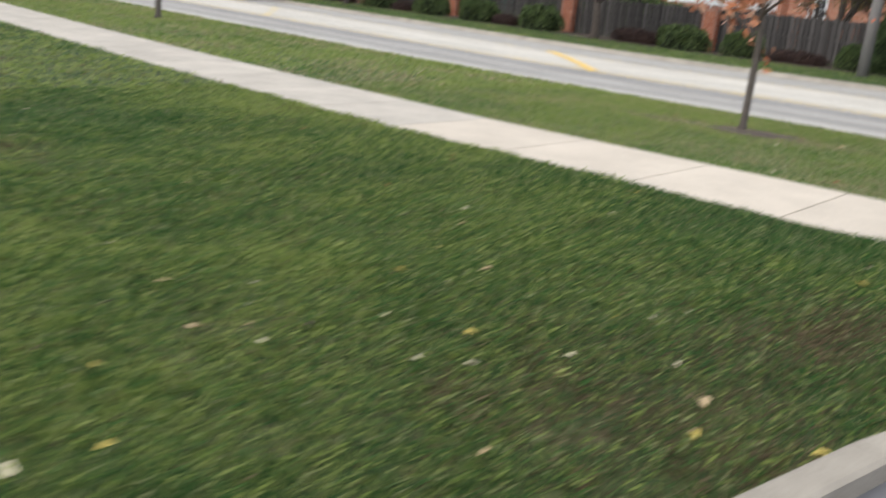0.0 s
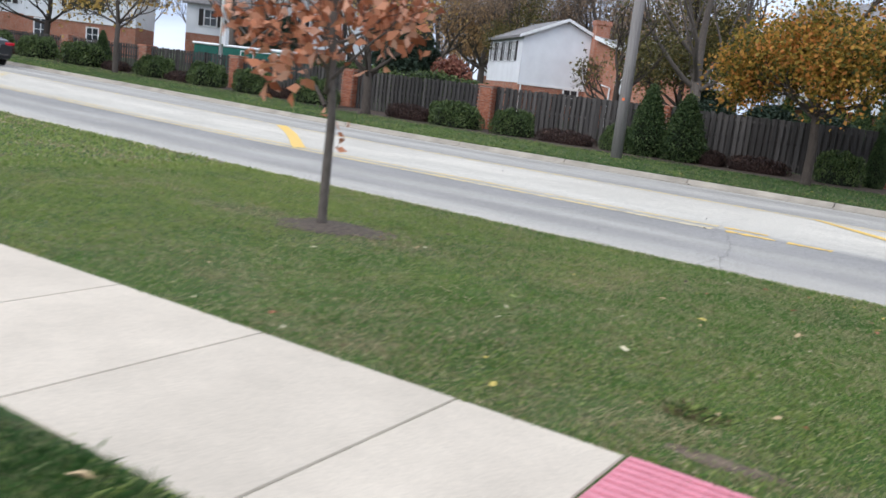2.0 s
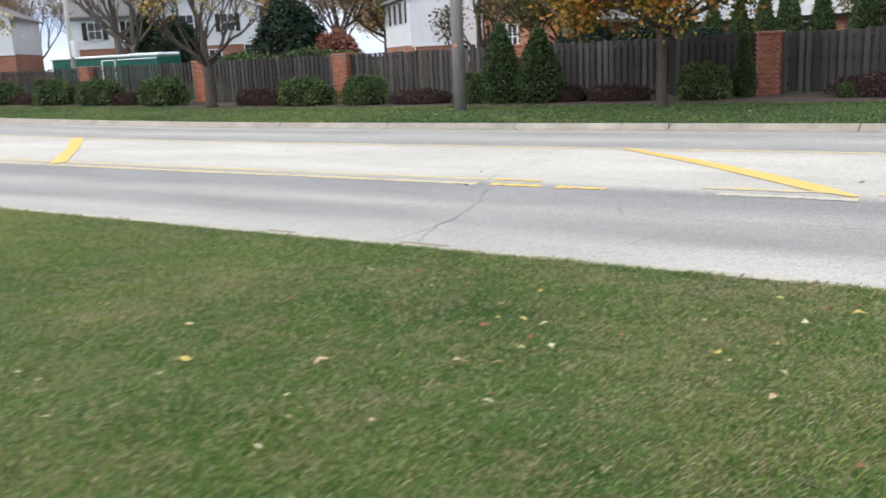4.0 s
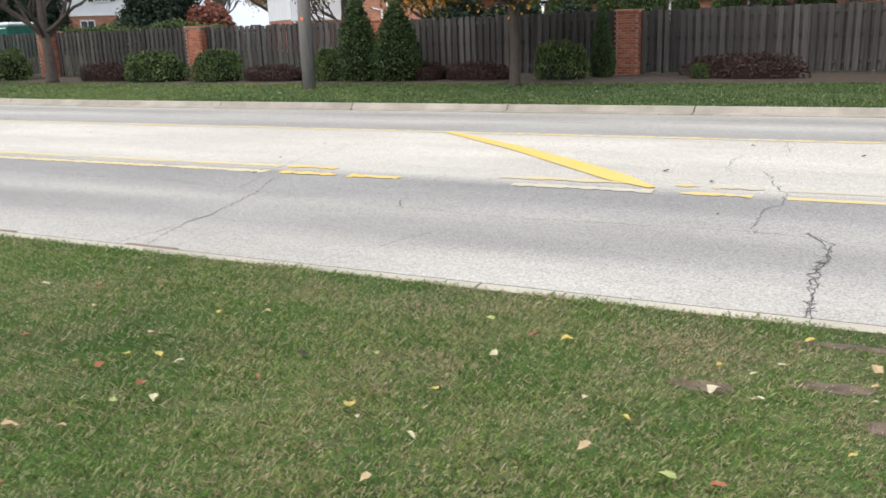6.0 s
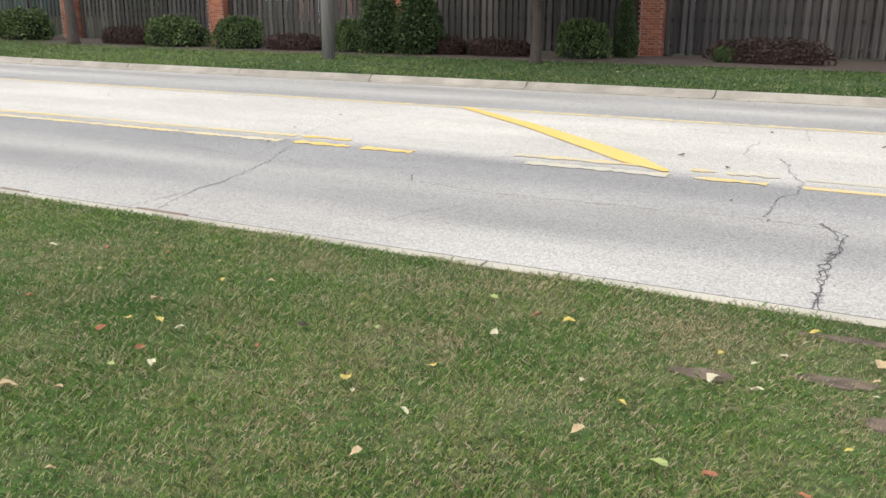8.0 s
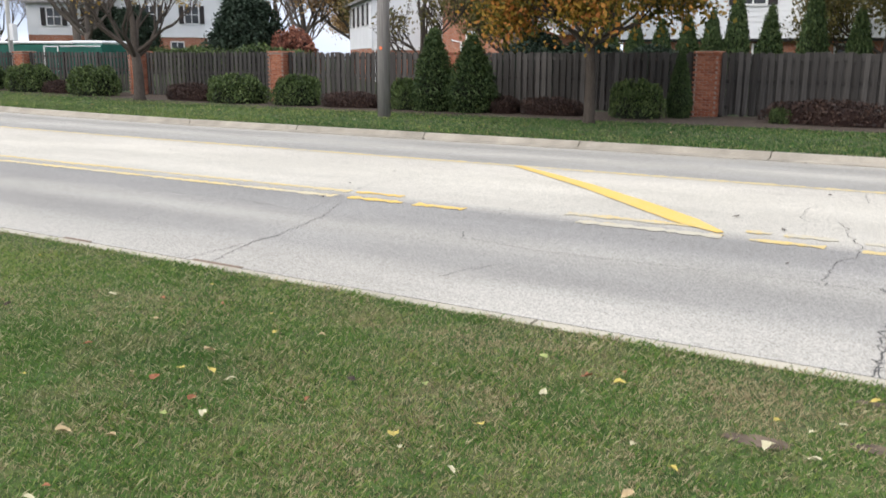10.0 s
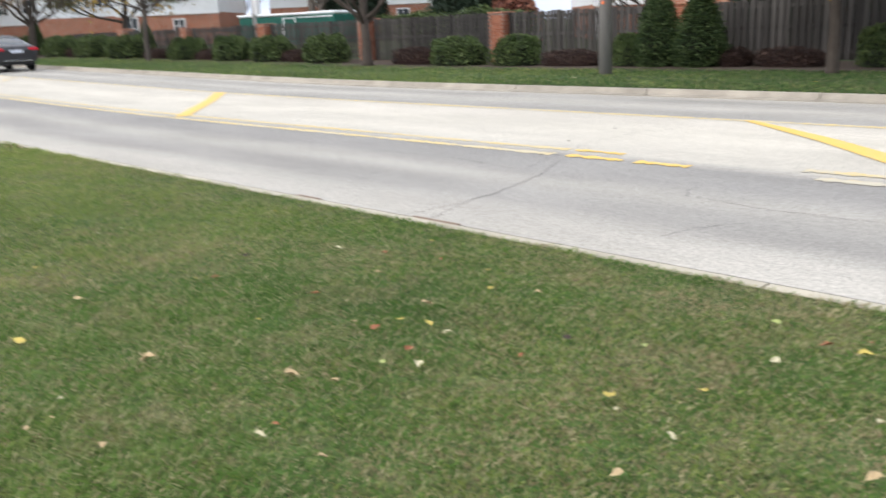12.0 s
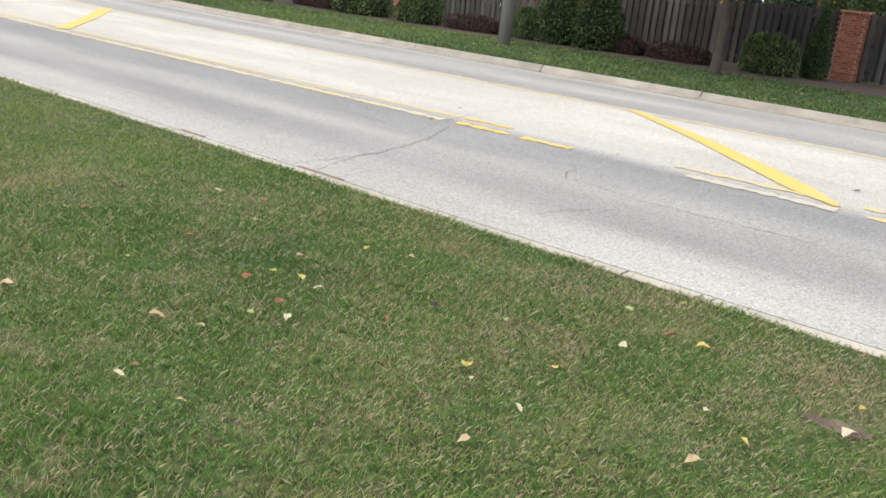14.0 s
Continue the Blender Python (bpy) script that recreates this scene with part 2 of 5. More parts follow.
def make_brickwork():
    k = Nodes("brickwork", 0.9, 0.2)
    t = k.n("TexBrick")
    co = k.n("TexCoord").outputs["Object"]
    sep, comb = k.n("SeparateXYZ"), k.n("CombineXYZ")
    k.link(co, sep.inputs[0])
    k.link(k.math("ADD", sep.outputs["X"], sep.outputs["Y"]), comb.inputs["X"])
    k.link(sep.outputs["Z"], comb.inputs["Y"])
    k.link(comb.outputs[0], t.inputs["Vector"])
    t.inputs["Scale"].default_value = 1.0
    t.inputs["Brick Width"].default_value, t.inputs["Row Height"].default_value, t.inputs["Mortar Size"].default_value = 0.21, 0.075, 0.006
    t.inputs["Color1"].default_value, t.inputs["Color2"].default_value = (0.36, 0.13, 0.075, 1), (0.46, 0.20, 0.125, 1)
    t.inputs["Mortar"].default_value = (0.42, 0.36, 0.31, 1)
    k.bump(t.outputs["Fac"], 0.4, 0.005)
    return k.color(k.mix(1.0, t.outputs["Color"], k.ramp(k.noise(1.5, 5), [(0.3, 0.8), (0.7, 1.12)]), "MULTIPLY"))


M_BRICK, M_BRICKWORK = make_brick(), make_brickwork()
M_MORTAR = plain("mortar", (0.40, 0.34, 0.29), 0.95, 0.2, 20)
M_SIDING = plain("white_siding", (0.80, 0.81, 0.83), 0.55, 0.05, 1.2)
M_TRIM = plain("white_trim", (0.82, 0.82, 0.82), 0.5, 0.04, 3)
M_SHINGLE = plain("grey_shingles", (0.22, 0.21, 0.21), 0.95, 0.3, 6, bump=0.5)
M_SHUTTER = plain("dark_shutter", (0.035, 0.03, 0.03), 0.6, 0.2, 5)
M_GUTTER = plain("brown_gutter", (0.16, 0.11, 0.08), 0.5, 0.1, 5)
M_TEAL = plain("dark_green_panel", (0.012, 0.10, 0.075), 0.5, 0.2, 2)
M_WHITE_ROOF = plain("white_trailer_roof", (0.78, 0.79, 0.8), 0.5, 0.06, 2)
M_STEEL = plain("galvanised_steel", (0.45, 0.46, 0.47), 0.45, 0.1, 10, metal=0.6)
M_CABLE = plain("black_cable", (0.02, 0.02, 0.02), 0.7, 0.1, 5)
M_CONC_POLE = plain("pale_concrete_pole", (0.50, 0.49, 0.46), 0.8, 0.12, 6)
M_CARPAINT = plain("dark_grey_car_paint", (0.055, 0.055, 0.06), 0.28, 0.05, 3, metal=0.55, spec=0.5)
M_WHITEPAINT = plain("white_car_paint", (0.8, 0.8, 0.8), 0.25, 0.03, 3, spec=0.5)
M_TYRE = plain("tyre_rubber", (0.02, 0.02, 0.02), 0.85, 0.2, 10)
M_RIM = plain("dark_rim", (0.05, 0.05, 0.055), 0.35, 0.1, 5, metal=0.8)
M_CHROME = plain("chrome_strip", (0.7, 0.71, 0.73), 0.2, 0.03, 4, metal=0.9)
M_TAIL = plain("red_tail_lamp", (0.5, 0.015, 0.03), 0.2, 0.1, 6, spec=0.5)
M_PLATE = plain("pale_plate", (0.6, 0.64, 0.72), 0.5, 0.05, 8)
M_BLACK = plain("black_plastic", (0.015, 0.015, 0.016), 0.6, 0.1, 8)
M_ORANGE_TAG = plain("orange_tag", (0.8, 0.2, 0.08), 0.6, 0.05, 8)


def make_glass():
    k = Nodes("dark_window_glass", 0.06, 0.5)
    return k.color(k.ramp(k.noise(0.8, 2), [(0.3, (0.02, 0.025, 0.03)), (0.7, (0.05, 0.055, 0.06))]))


M_GLASS = make_glass()


def make_leaves(name, cols, scale=0.5, rough=0.6, trans=0.25):
    """Leaves: the colour drifts through the crown and differs leaf by leaf."""
    k = Nodes(name, rough, 0.25)
    f = k.mix(0.5, k.noise(scale, 3, k.co), k.island())
    n = len(cols) - 1
    c = k.ramp(f, [(0.28 + 0.46 * i / max(1, n), c) for i, c in enumerate(cols)])
    k.b.inputs["Subsurface Weight"].default_value = 0.0
    tr, mx = k.n("BsdfTranslucent"), k.n("MixShader")
    k.link(c, tr.inputs["Color"])
    mx.inputs[0].default_value = trans
    out = k.t.nodes["Material Output"]
    k.link(k.b.outputs[0], mx.inputs[1])
    k.link(tr.outputs[0], mx.inputs[2])
    k.link(mx.outputs[0], out.inputs["Surface"])
    return k.color(c)


M_OAK = make_leaves("russet_oak_leaves", [(0.27, 0.09, 0.045), (0.46, 0.175, 0.085), (0.60, 0.27, 0.15), (0.68, 0.40, 0.28)], 1.2)
M_MAPLE = make_leaves("turning_maple_leaves", [(0.06, 0.07, 0.016), (0.15, 0.13, 0.026), (0.34, 0.235, 0.04), (0.52, 0.29, 0.055), (0.56, 0.22, 0.06)], 0.55, trans=0.35)
M_YELLOW = make_leaves("yellow_leaves", [(0.30, 0.19, 0.05), (0.50, 0.33, 0.08), (0.56, 0.40, 0.13)], 0.6)
M_RUST = make_leaves("rust_leaves", [(0.24, 0.15, 0.085), (0.42, 0.26, 0.115), (0.56, 0.38, 0.18)], 0.3)
M_REDBUSH = make_leaves("red_bush_leaves", [(0.15, 0.06, 0.045), (0.29, 0.11, 0.075), (0.40, 0.19, 0.12)], 0.6)
M_OLIVE = make_leaves("olive_leaves", [(0.06, 0.06, 0.02), (0.13, 0.12, 0.04), (0.24, 0.18, 0.06)], 0.3)
M_BROWN = make_leaves("brown_twig_leaves", [(0.17, 0.125, 0.09), (0.29, 0.21, 0.14), (0.40, 0.27, 0.17)], 0.3)
M_BOX = make_leaves("boxwood_leaves", [(0.028, 0.05, 0.016), (0.075, 0.115, 0.034), (0.15, 0.195, 0.065)], 1.5, 0.5, 0.1)
M_BARB = make_leaves("barberry_leaves", [(0.03, 0.02, 0.018), (0.06, 0.038, 0.032), (0.10, 0.06, 0.045)], 2.0)
M_ARB = make_leaves("arborvitae_leaves", [(0.022, 0.042, 0.016), (0.055, 0.092, 0.03), (0.11, 0.15, 0.055)], 1.5, 0.7, 0.1)
M_SPRUCE = make_leaves("spruce_needles", [(0.012, 0.024, 0.014), (0.03, 0.05, 0.03), (0.05, 0.075, 0.05)], 0.8, 0.7, 0.05)
M_LITTER = {"tan": plain("tan_dry_leaf", (0.47, 0.35, 0.20), 0.7, 0.2, 30), "cream": plain("cream_dry_leaf", (0.52, 0.47, 0.31), 0.7, 0.12, 30),
            "yellow": plain("yellow_leaf", (0.48, 0.38, 0.10), 0.7, 0.2, 30), "brown": plain("brown_leaf", (0.30, 0.12, 0.06), 0.7, 0.3, 30),
            "dark": plain("dark_leaf", (0.07, 0.05, 0.04), 0.8, 0.3, 30), "lime": plain("lime_leaf", (0.30, 0.34, 0.12), 0.7, 0.2, 30)}


# ================= mesh helpers =================
class Geo:
    """Collects vertices and faces of one mesh."""

    def __init__(self):
        self.v, self.f = [], []

    def add(self, verts, faces, m=None):
        n = len(self.v)
        self.v += [tuple(m @ Vector(p)) for p in verts] if m is not None else [tuple(p) for p in verts]
        self.f += [tuple(i + n for i in f) for f in faces]
        return self

    def box(self, x0, y0, z0, x1, y1, z1, c=0.0, m=None):
        if c <= 0:
            v = [(x, y, z) for z in (z0, z1) for y in (y0, y1) for x in (x0, x1)]
            return self.add(v, [(0, 2, 3, 1), (4, 5, 7, 6), (0, 1, 5, 4), (2, 6, 7, 3), (0, 4, 6, 2), (1, 3, 7, 5)], m)
        bm = bmesh.new()
        bmesh.ops.create_cube(bm, size=1, matrix=Matrix.LocRotScale(((x0 + x1) / 2, (y0 + y1) / 2, (z0 + z1) / 2), None, (x1 - x0, y1 - y0, z1 - z0)))
        bmesh.ops.bevel(bm, geom=bm.edges[:], offset=c, segments=1, affect="EDGES")
        bm.verts.index_update()
        self.add([v.co for v in bm.verts], [[v.index for v in f.verts] for f in bm.faces], m)
        bm.free()
        return self

    def tube(self, pts, radii, n=6, cap=True):
        pts = [Vector(p) for p in pts]
        base, up = len(self.v), None
        for i, p in enumerate(pts):
            d = (pts[min(i + 1, len(pts) - 1)] - pts[max(i - 1, 0)]).normalized()
            a = d.orthogonal().normalized() if up is None else (up - d * up.dot(d)).normalized()
            up, b = a, d.cross(a)
            for k in range(n):
                w = 2 * math.pi * k / n
                self.v.append(tuple(p + (a * math.cos(w) + b * math.sin(w)) * radii[i]))
        for i in range(len(pts) - 1):
            for k in range(n):
                q = base + i * n
                self.f.append((q + k, q + (k + 1) % n, q + n + (k + 1) % n, q + n + k))
        if cap:
            self.f.append(tuple(base + k for k in reversed(range(n))))
            self.f.append(tuple(base + (len(pts) - 1) * n + k for k in range(n)))
        return self

    def mesh(self, name, material, smooth=False):
        me = bpy.data.meshes.new(name)
        me.from_pydata(self.v, [], self.f)
        if smooth:
            me.polygons.foreach_set("use_smooth", [True] * len(me.polygons))
        me.materials.append(material)
        me.update()
        return me

    def obj(self, name, material, parent=None, label="", smooth=False):
        ob = new(name, self.mesh(name, material, smooth))
        ob.parent = parent
        return tagged(ob, label)


def thing(name, m, label, category, group="", kind=""):
    """An empty at the base of a thing that carries its parts."""
    ob = new(name)
    ob.empty_display_size = 0.1
    ob.matrix_basis = m
    return tagged(ob, label, category, group, kind)


def piece(name, me, parent, m):
    ob = new(name, me)
    ob.parent, ob.matrix_basis = parent, m
    return ob


def quick_mesh(name, verts, loops_per_face, material):
    """A mesh from an array of separate faces with a fixed number of corners."""
    me = bpy.data.meshes.new(name)
    n = len(verts)
    me.vertices.add(n)
    me.vertices.foreach_set("co", np.asarray(verts, np.float32).ravel())
    me.loops.add(n)
    me.loops.foreach_set("vertex_index", np.arange(n, dtype=np.int32))
    me.polygons.add(n // loops_per_face)
    me.polygons.foreach_set("loop_start", np.arange(0, n, loops_per_face, dtype=np.int32))
    me.materials.append(material)
    me.update(calc_edges=True)
    return me


def leaf_cloud(name, centres, size, material, rng, up=0.3, parent=None, label="", long=1.5):
    """Separate diamond leaves, one at each centre, turned at random."""
    c = np.asarray(centres, float)
    n = len(c)
    nrm = rng.normal(size=(n, 3))
    nrm[:, 2] += up
    nrm /= np.linalg.norm(nrm, axis=1)[:, None]
    a = np.cross(nrm, rng.normal(size=(n, 3)))
    a /= np.linalg.norm(a, axis=1)[:, None] + 1e-9
    b = np.cross(nrm, a)
    s = size * rng.uniform(0.6, 1.3, (n, 1))
    fold = nrm * s * 0.25
    quad = np.stack([c - a * s * long / 2, c + b * s / 2 + fold + a * s * 0.1, c + a * s * long / 2, c - b * s / 2 + fold + a * s * 0.1], 1)
    ob = new(name, quick_mesh(name, quad.reshape(-1, 3), 4, material))
    ob.parent = parent
    return tagged(ob, label)


# ================= the large structure =================
XS = [-1500, -400, -150, -100, -74, -66] + [-60 + 2 * i for i in range(41)] + [30, 45, 70, 150, 400, 1500]


def strip(name, offs, zs, material, label, x_list=XS, category="", skew=True):
    """A sheet that follows the road: offsets across it and heights, swept along x."""
    g = Geo()
    n = len(offs)
    for x in x_list:
        for o, z in zip(offs, zs):
            k = SLOPE if skew and abs(o) < 100 else 0.0
            g.v.append((x, o - k * max(-150, min(150, x)), z + rise(x)))
    for i in range(len(x_list) - 1):
        for j in range(n - 1):
            a = i * n + j
            g.f.append((a, a + n, a + n + 1, a + 1))
    ob = g.obj(name, material, smooth=True)
    return tagged(ob, label, category or name, kind="structure")


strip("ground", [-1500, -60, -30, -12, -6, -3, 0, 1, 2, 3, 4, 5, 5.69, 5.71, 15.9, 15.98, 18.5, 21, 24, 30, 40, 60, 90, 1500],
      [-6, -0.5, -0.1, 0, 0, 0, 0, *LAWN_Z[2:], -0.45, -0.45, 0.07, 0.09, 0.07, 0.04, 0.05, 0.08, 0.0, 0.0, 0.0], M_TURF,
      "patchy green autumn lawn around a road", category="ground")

# the road lies in its own frame, whose x axis runs along it
ROAD = Matrix.Rotation(-math.atan(SLOPE), 4, "Z")
road_g = Geo()
OFFS = [5.84, 6.6, 7.4, 8.4, 9.35, 10.9, 12.4, 14.0, 15.75]
ROAD_Z = [-0.21, -0.205, -0.2, -0.185, -0.14, -0.085, -0.045, -0.03, -0.03]
xs_road = [-160, -110, -74] + [-70 + 2 * i for i in range(46)] + [30, 60, 160]
for x in xs_road:
    for o, z in zip(OFFS, ROAD_Z):
        road_g.v.append((x, o, z + rise(x)))
for i in range(len(xs_road) - 1):
    for j in range(len(OFFS) - 1):
        a = i * len(OFFS) + j
        road_g.f.append((a, a + len(OFFS), a + len(OFFS) + 1, a + 1))
road = road_g.obj("road", M_ASPHALT, smooth=True)
road.matrix_basis = ROAD
tagged(road, "worn grey asphalt road with a pale centre lane", "road", kind="structure")


def road_z(off):
    return float(np.interp(off, OFFS, ROAD_Z))


def ribbon(name, pts, width, material, parent, lift=0.004, label="", wob=0.0, seed=0):
    """A flat band along points (x along the road, offset across it); width may be given point by point."""
    rng = random.Random(seed)
    widths = width if isinstance(width, tuple) else (width,) * len(pts)
    g = Geo()
    dense = []
    for (ax, ay), (bx, by), wa, wb in zip(pts, pts[1:], widths, widths[1:]):
        steps = max(1, int(math.hypot(bx - ax, by - ay) / (0.06 if wob else 1.0)))
        dense += [(ax + (bx - ax) * k / steps, ay + (by - ay) * k / steps, wa + (wb - wa) * k / steps) for k in range(steps)]
    dense.append((*pts[-1], widths[-1]))
    dense = [(x - SLOPE * y, y, w) for x, y, w in dense]
    for i, (x, y, w) in enumerate(dense):
        p, q = dense[max(0, i - 1)], dense[min(len(dense) - 1, i + 1)]
        d = Vector((q[0] - p[0], q[1] - p[1], 0)).normalized()
        s = Vector((-d.y, d.x, 0)) * w / 2
        j = Vector((rng.gauss(0, wob), rng.gauss(0, wob), 0))
        if wob:
            s *= rng.uniform(0.4, 1.5)
        for e in (s, -s):
            v = Vector((x, y, 0)) + e + j
            g.v.append((v.x, v.y, road_z(v.y) + rise(v.x) + lift))
    for i in range(len(dense) - 1):
        g.f.append((2 * i, 2 * i + 1, 2 * i + 3, 2 * i + 2))
    ob = g.obj(name, material, parent, label)
    return ob


ribbon("lane_line", [(x, 12.67) for x in range(-100, 41, 2)], 0.14, M_PAINT3, road, label="worn yellow lane line", wob=0.004)
# the double line is faint, with stretches that have kept their paint
for off in (9.24, 9.58):
    ribbon("lane_line", [(x, off) for x in range(-100, -4, 2)], 0.12, M_PAINT3, road, label="worn double yellow line", wob=0.004)
    ribbon("lane_line", [(0.17 + 2 * k, off) for k in range(20)], 0.11, M_PAINT, road, label="double yellow line")
for off, runs in ((9.24, ((-5.77, -4.96), (-4.76, -4.09), (-2.66, -1.11), (-0.84, -0.15))), (9.58, ((-5.89, -5.15), (-2.91, -1.42), (-0.94, -0.68), (-0.57, -0.06)))):
    for x0, x1 in runs:
        ribbon("line_stretch", [(x0, off), ((x0 + x1) / 2, off + 0.01), (x1, off)], 0.13, M_PAINT2 if x1 < -3 else M_PAINT, road, lift=0.007, label="brighter stretch of yellow line", wob=0.004, seed=int(x0 * 100))
for k in range(5):  # slanting bars across the centre lane, tapered at both ends
    d = -14.7 * k
    ribbon("slanting_bar", [(d - 4.97, 12.66), (d - 4.2, 12.06), (d - 3.36, 11.4), (d - 2.31, 10.46), (d - 1.6, 9.8), (d - 1.15, 9.4)], (0.13, 0.19, 0.24, 0.31, 0.31, 0.08) if k == 0 else 0.3,
           M_PAINT2 if k < 2 else M_PAINT, road, lift=0.01, label="yellow slanting bar in the centre lane")

ribbon("gutter_joint", [(x, 5.86) for x in range(-60, 21, 2)], 0.03, M_CRACK, road, lift=0.003, label="dark joint along the curb")
CRACKS = [
    [(-5.27, 11.83), (-5.83, 11.34), (-6.05, 10.16), (-5.96, 9.36), (-5.75, 8.34)], [(-5.67, 8.93), (-5.39, 8.18), (-5.15, 7.2), (-5.15, 6.72), (-5, 6.19), (-4.87, 5.78)], [(-5.15, 7.13), (-5.17, 6.68), (-5.21, 5.89)],
    [(-8.64, 8.45), (-7, 8.53), (-5.93, 8.34)], [(-6.99, 6.66), (-7.29, 7.36)], [(-3.62, 9.58), (-3.58, 9.02)], [(-3.53, 8.43), (-3.55, 8.25), (-3.4, 7.97)],
    [(-3.34, 7.99), (-2.66, 7.87), (-1.53, 7.89), (-0.08, 7.96), (0.45, 7.91)], [(-2.88, 6.49), (-2.77, 6.88), (-2.5, 7.38)],
    [(-0.03, 12.55), (0.06, 11.74)], [(-0.44, 11.38), (-0.54, 11.11), (-0.55, 10.56), (-0.4, 10.31)], [(-0.13, 10.47), (0.05, 9.7), (0.15, 9.42), (0.13, 8.96), (-0, 8.81), (-0.05, 8.07), (0.01, 7.89)]]
for i, pts in enumerate(CRACKS):
    ribbon("crack", pts, 0.009 if i in (1, 6, 11) else 0.006, M_CRACK, road, lift=0.003, label="thin dark crack", wob=0.014, seed=i)
# the wide crack by the driveway: two ragged edges with crumbled stone between
WIDE = [[0.38, 8.04], [0.56, 7.73], [0.56, 7.31], [0.5, 6.98], [0.48, 6.55], [0.48, 6.17], [0.47, 5.86]]
for i, dx in enumerate((-0.03, 0.025)):
    ribbon("crack", [(x + dx * (0.4 + 0.9 * math.sin(2.2 * k)), y) for k, (x, y) in enumerate(WIDE)], 0.01, M_CRACK, road, lift=0.003, label="ragged edge of a wide crack", wob=0.012, seed=20 + i)
rc = random.Random(41)
for i in range(20):
    y = rc.uniform(5.95, 7.6)
    x = float(np.interp(y, [w[1] for w in reversed(WIDE)], [w[0] for w in reversed(WIDE)])) + rc.gauss(0, 0.012)
    ribbon("crack", [(x - 0.04, y + rc.gauss(0, 0.03)), (x, y), (x + 0.035, y + rc.gauss(0, 0.035))], rc.uniform(0.006, 0.013), M_CRACK, road, lift=0.005, wob=0.006, seed=60 + i)


def sweep(name, x0, x1, profile, material, parent, bevel=0.0):
    """A kerb stone: a profile of (offset, height) between two places along the road."""
    g = Geo()
    n = len(profile)
    for x in (x0 - SLOPE * profile[0][0], x1 - SLOPE * profile[0][0]):
        for o, z in profile:
            g.v.append((x, o, z + rise(x)))
    for j in range(n):
        g.f.append((j, (j + 1) % n, n + (j + 1) % n, n + j))
    g.f += [tuple(range(n)), tuple(reversed(range(n, 2 * n)))]
    return g.obj(name, material, parent)


near_curb = tagged(new("near_curb"), "low pale concrete curb beside the lawn", "curb", kind="structure")
near_curb.matrix_basis = ROAD
far_curb = tagged(new("far_curb"), "stained concrete curb beside the far verge", "curb", kind="structure")
far_curb.matrix_basis = ROAD
NEAR_P = [(5.7, -0.45), (5.84, -0.45), (5.84, -0.205), (5.83, -0.197), (5.81, -0.19), (5.72, -0.188), (5.7, -0.195)]
FAR_P = [(15.99, -0.3), (15.99, 0.07), (15.97, 0.085), (15.86, 0.085), (15.83, 0.075), (15.765, 0.0), (15.52, -0.015), (15.52, -0.3)]
for prof, par, x0 in ((NEAR_P, near_curb, -1.65), (FAR_P, far_curb, -1.68)):
    for k in range(-17, 6):
        a = x0 + 3.44 * k
        sweep("curb_stone", a + 0.012, a + 3.43, prof, M_CURB_NEAR if par is near_curb else M_CURB, par)
    sweep("curb_run", -160, x0 - 17 * 3.44, prof, M_CURB, par)
    sweep("curb_run", x0 + 6 * 3.44, 160, prof, M_CURB, par)

# sidewalk: slabs with open joints, bending a little beyond the old joint
BEND = 0.085


def walk_y(x):
    return max(0.0, -10.54 - x) * BEND


sidewalk = tagged(new("sidewalk"), "pale concrete sidewalk of broad slabs through the lawn", "sidewalk", kind="structure")
edges = [-3.41, -4.43, -5.95, -7.41, -8.97, -10.54] + [-12.06 - 1.52 * i for i in range(26)]
for i, (b, a) in enumerate(zip(edges, edges[1:])):
    a, b = a + 0.006, b - 0.006
    g = Geo()
    top = 0.012
    for zz in (-0.12, top - 0.01, top):
        ins = 0.0 if zz < top else 0.006
        for x, y in ((a + ins, -3.0 + ins), (b - ins, -3.0 + ins), (b - ins, -1.17 - ins), (a + ins, -1.17 - ins)):
            g.v.append((x, y + walk_y(x), zz + rise(x)))
    g.f = [(8, 9, 10, 11)] + [(4 * k + j, 4 * k + (j + 1) % 4, 4 * k + 4 + (j + 1) % 4, 4 * k + 4 + j) for k in range(2) for j in range(4)]
    g.obj("slab", M_WALK if i < 5 else M_WALK_OLD, sidewalk)
ramp_slab = Geo().box(-2.68, -3.0, -0.12, -1.6, -1.17, 0.008, 0.008).obj("slab", M_WALK, sidewalk)

paver = thing("tactile_paver", pose(-3.05, -2.085, 0.0), "pink ribbed tactile paver set in the concrete sidewalk", "tactile paver")
Geo().box(-0.345, -0.91, -0.1, 0.345, 0.91, 0.012, 0.004).obj("plate", M_TACTILE, paver)
rib = Geo().box(-0.335, -0.021, 0, 0.335, 0.021, 0.016, 0.006).mesh("rib", M_TACTILE)
for k in range(24):
    piece("rib", rib, paver, pose(0, -0.88 + k * 0.0765, 0.010))

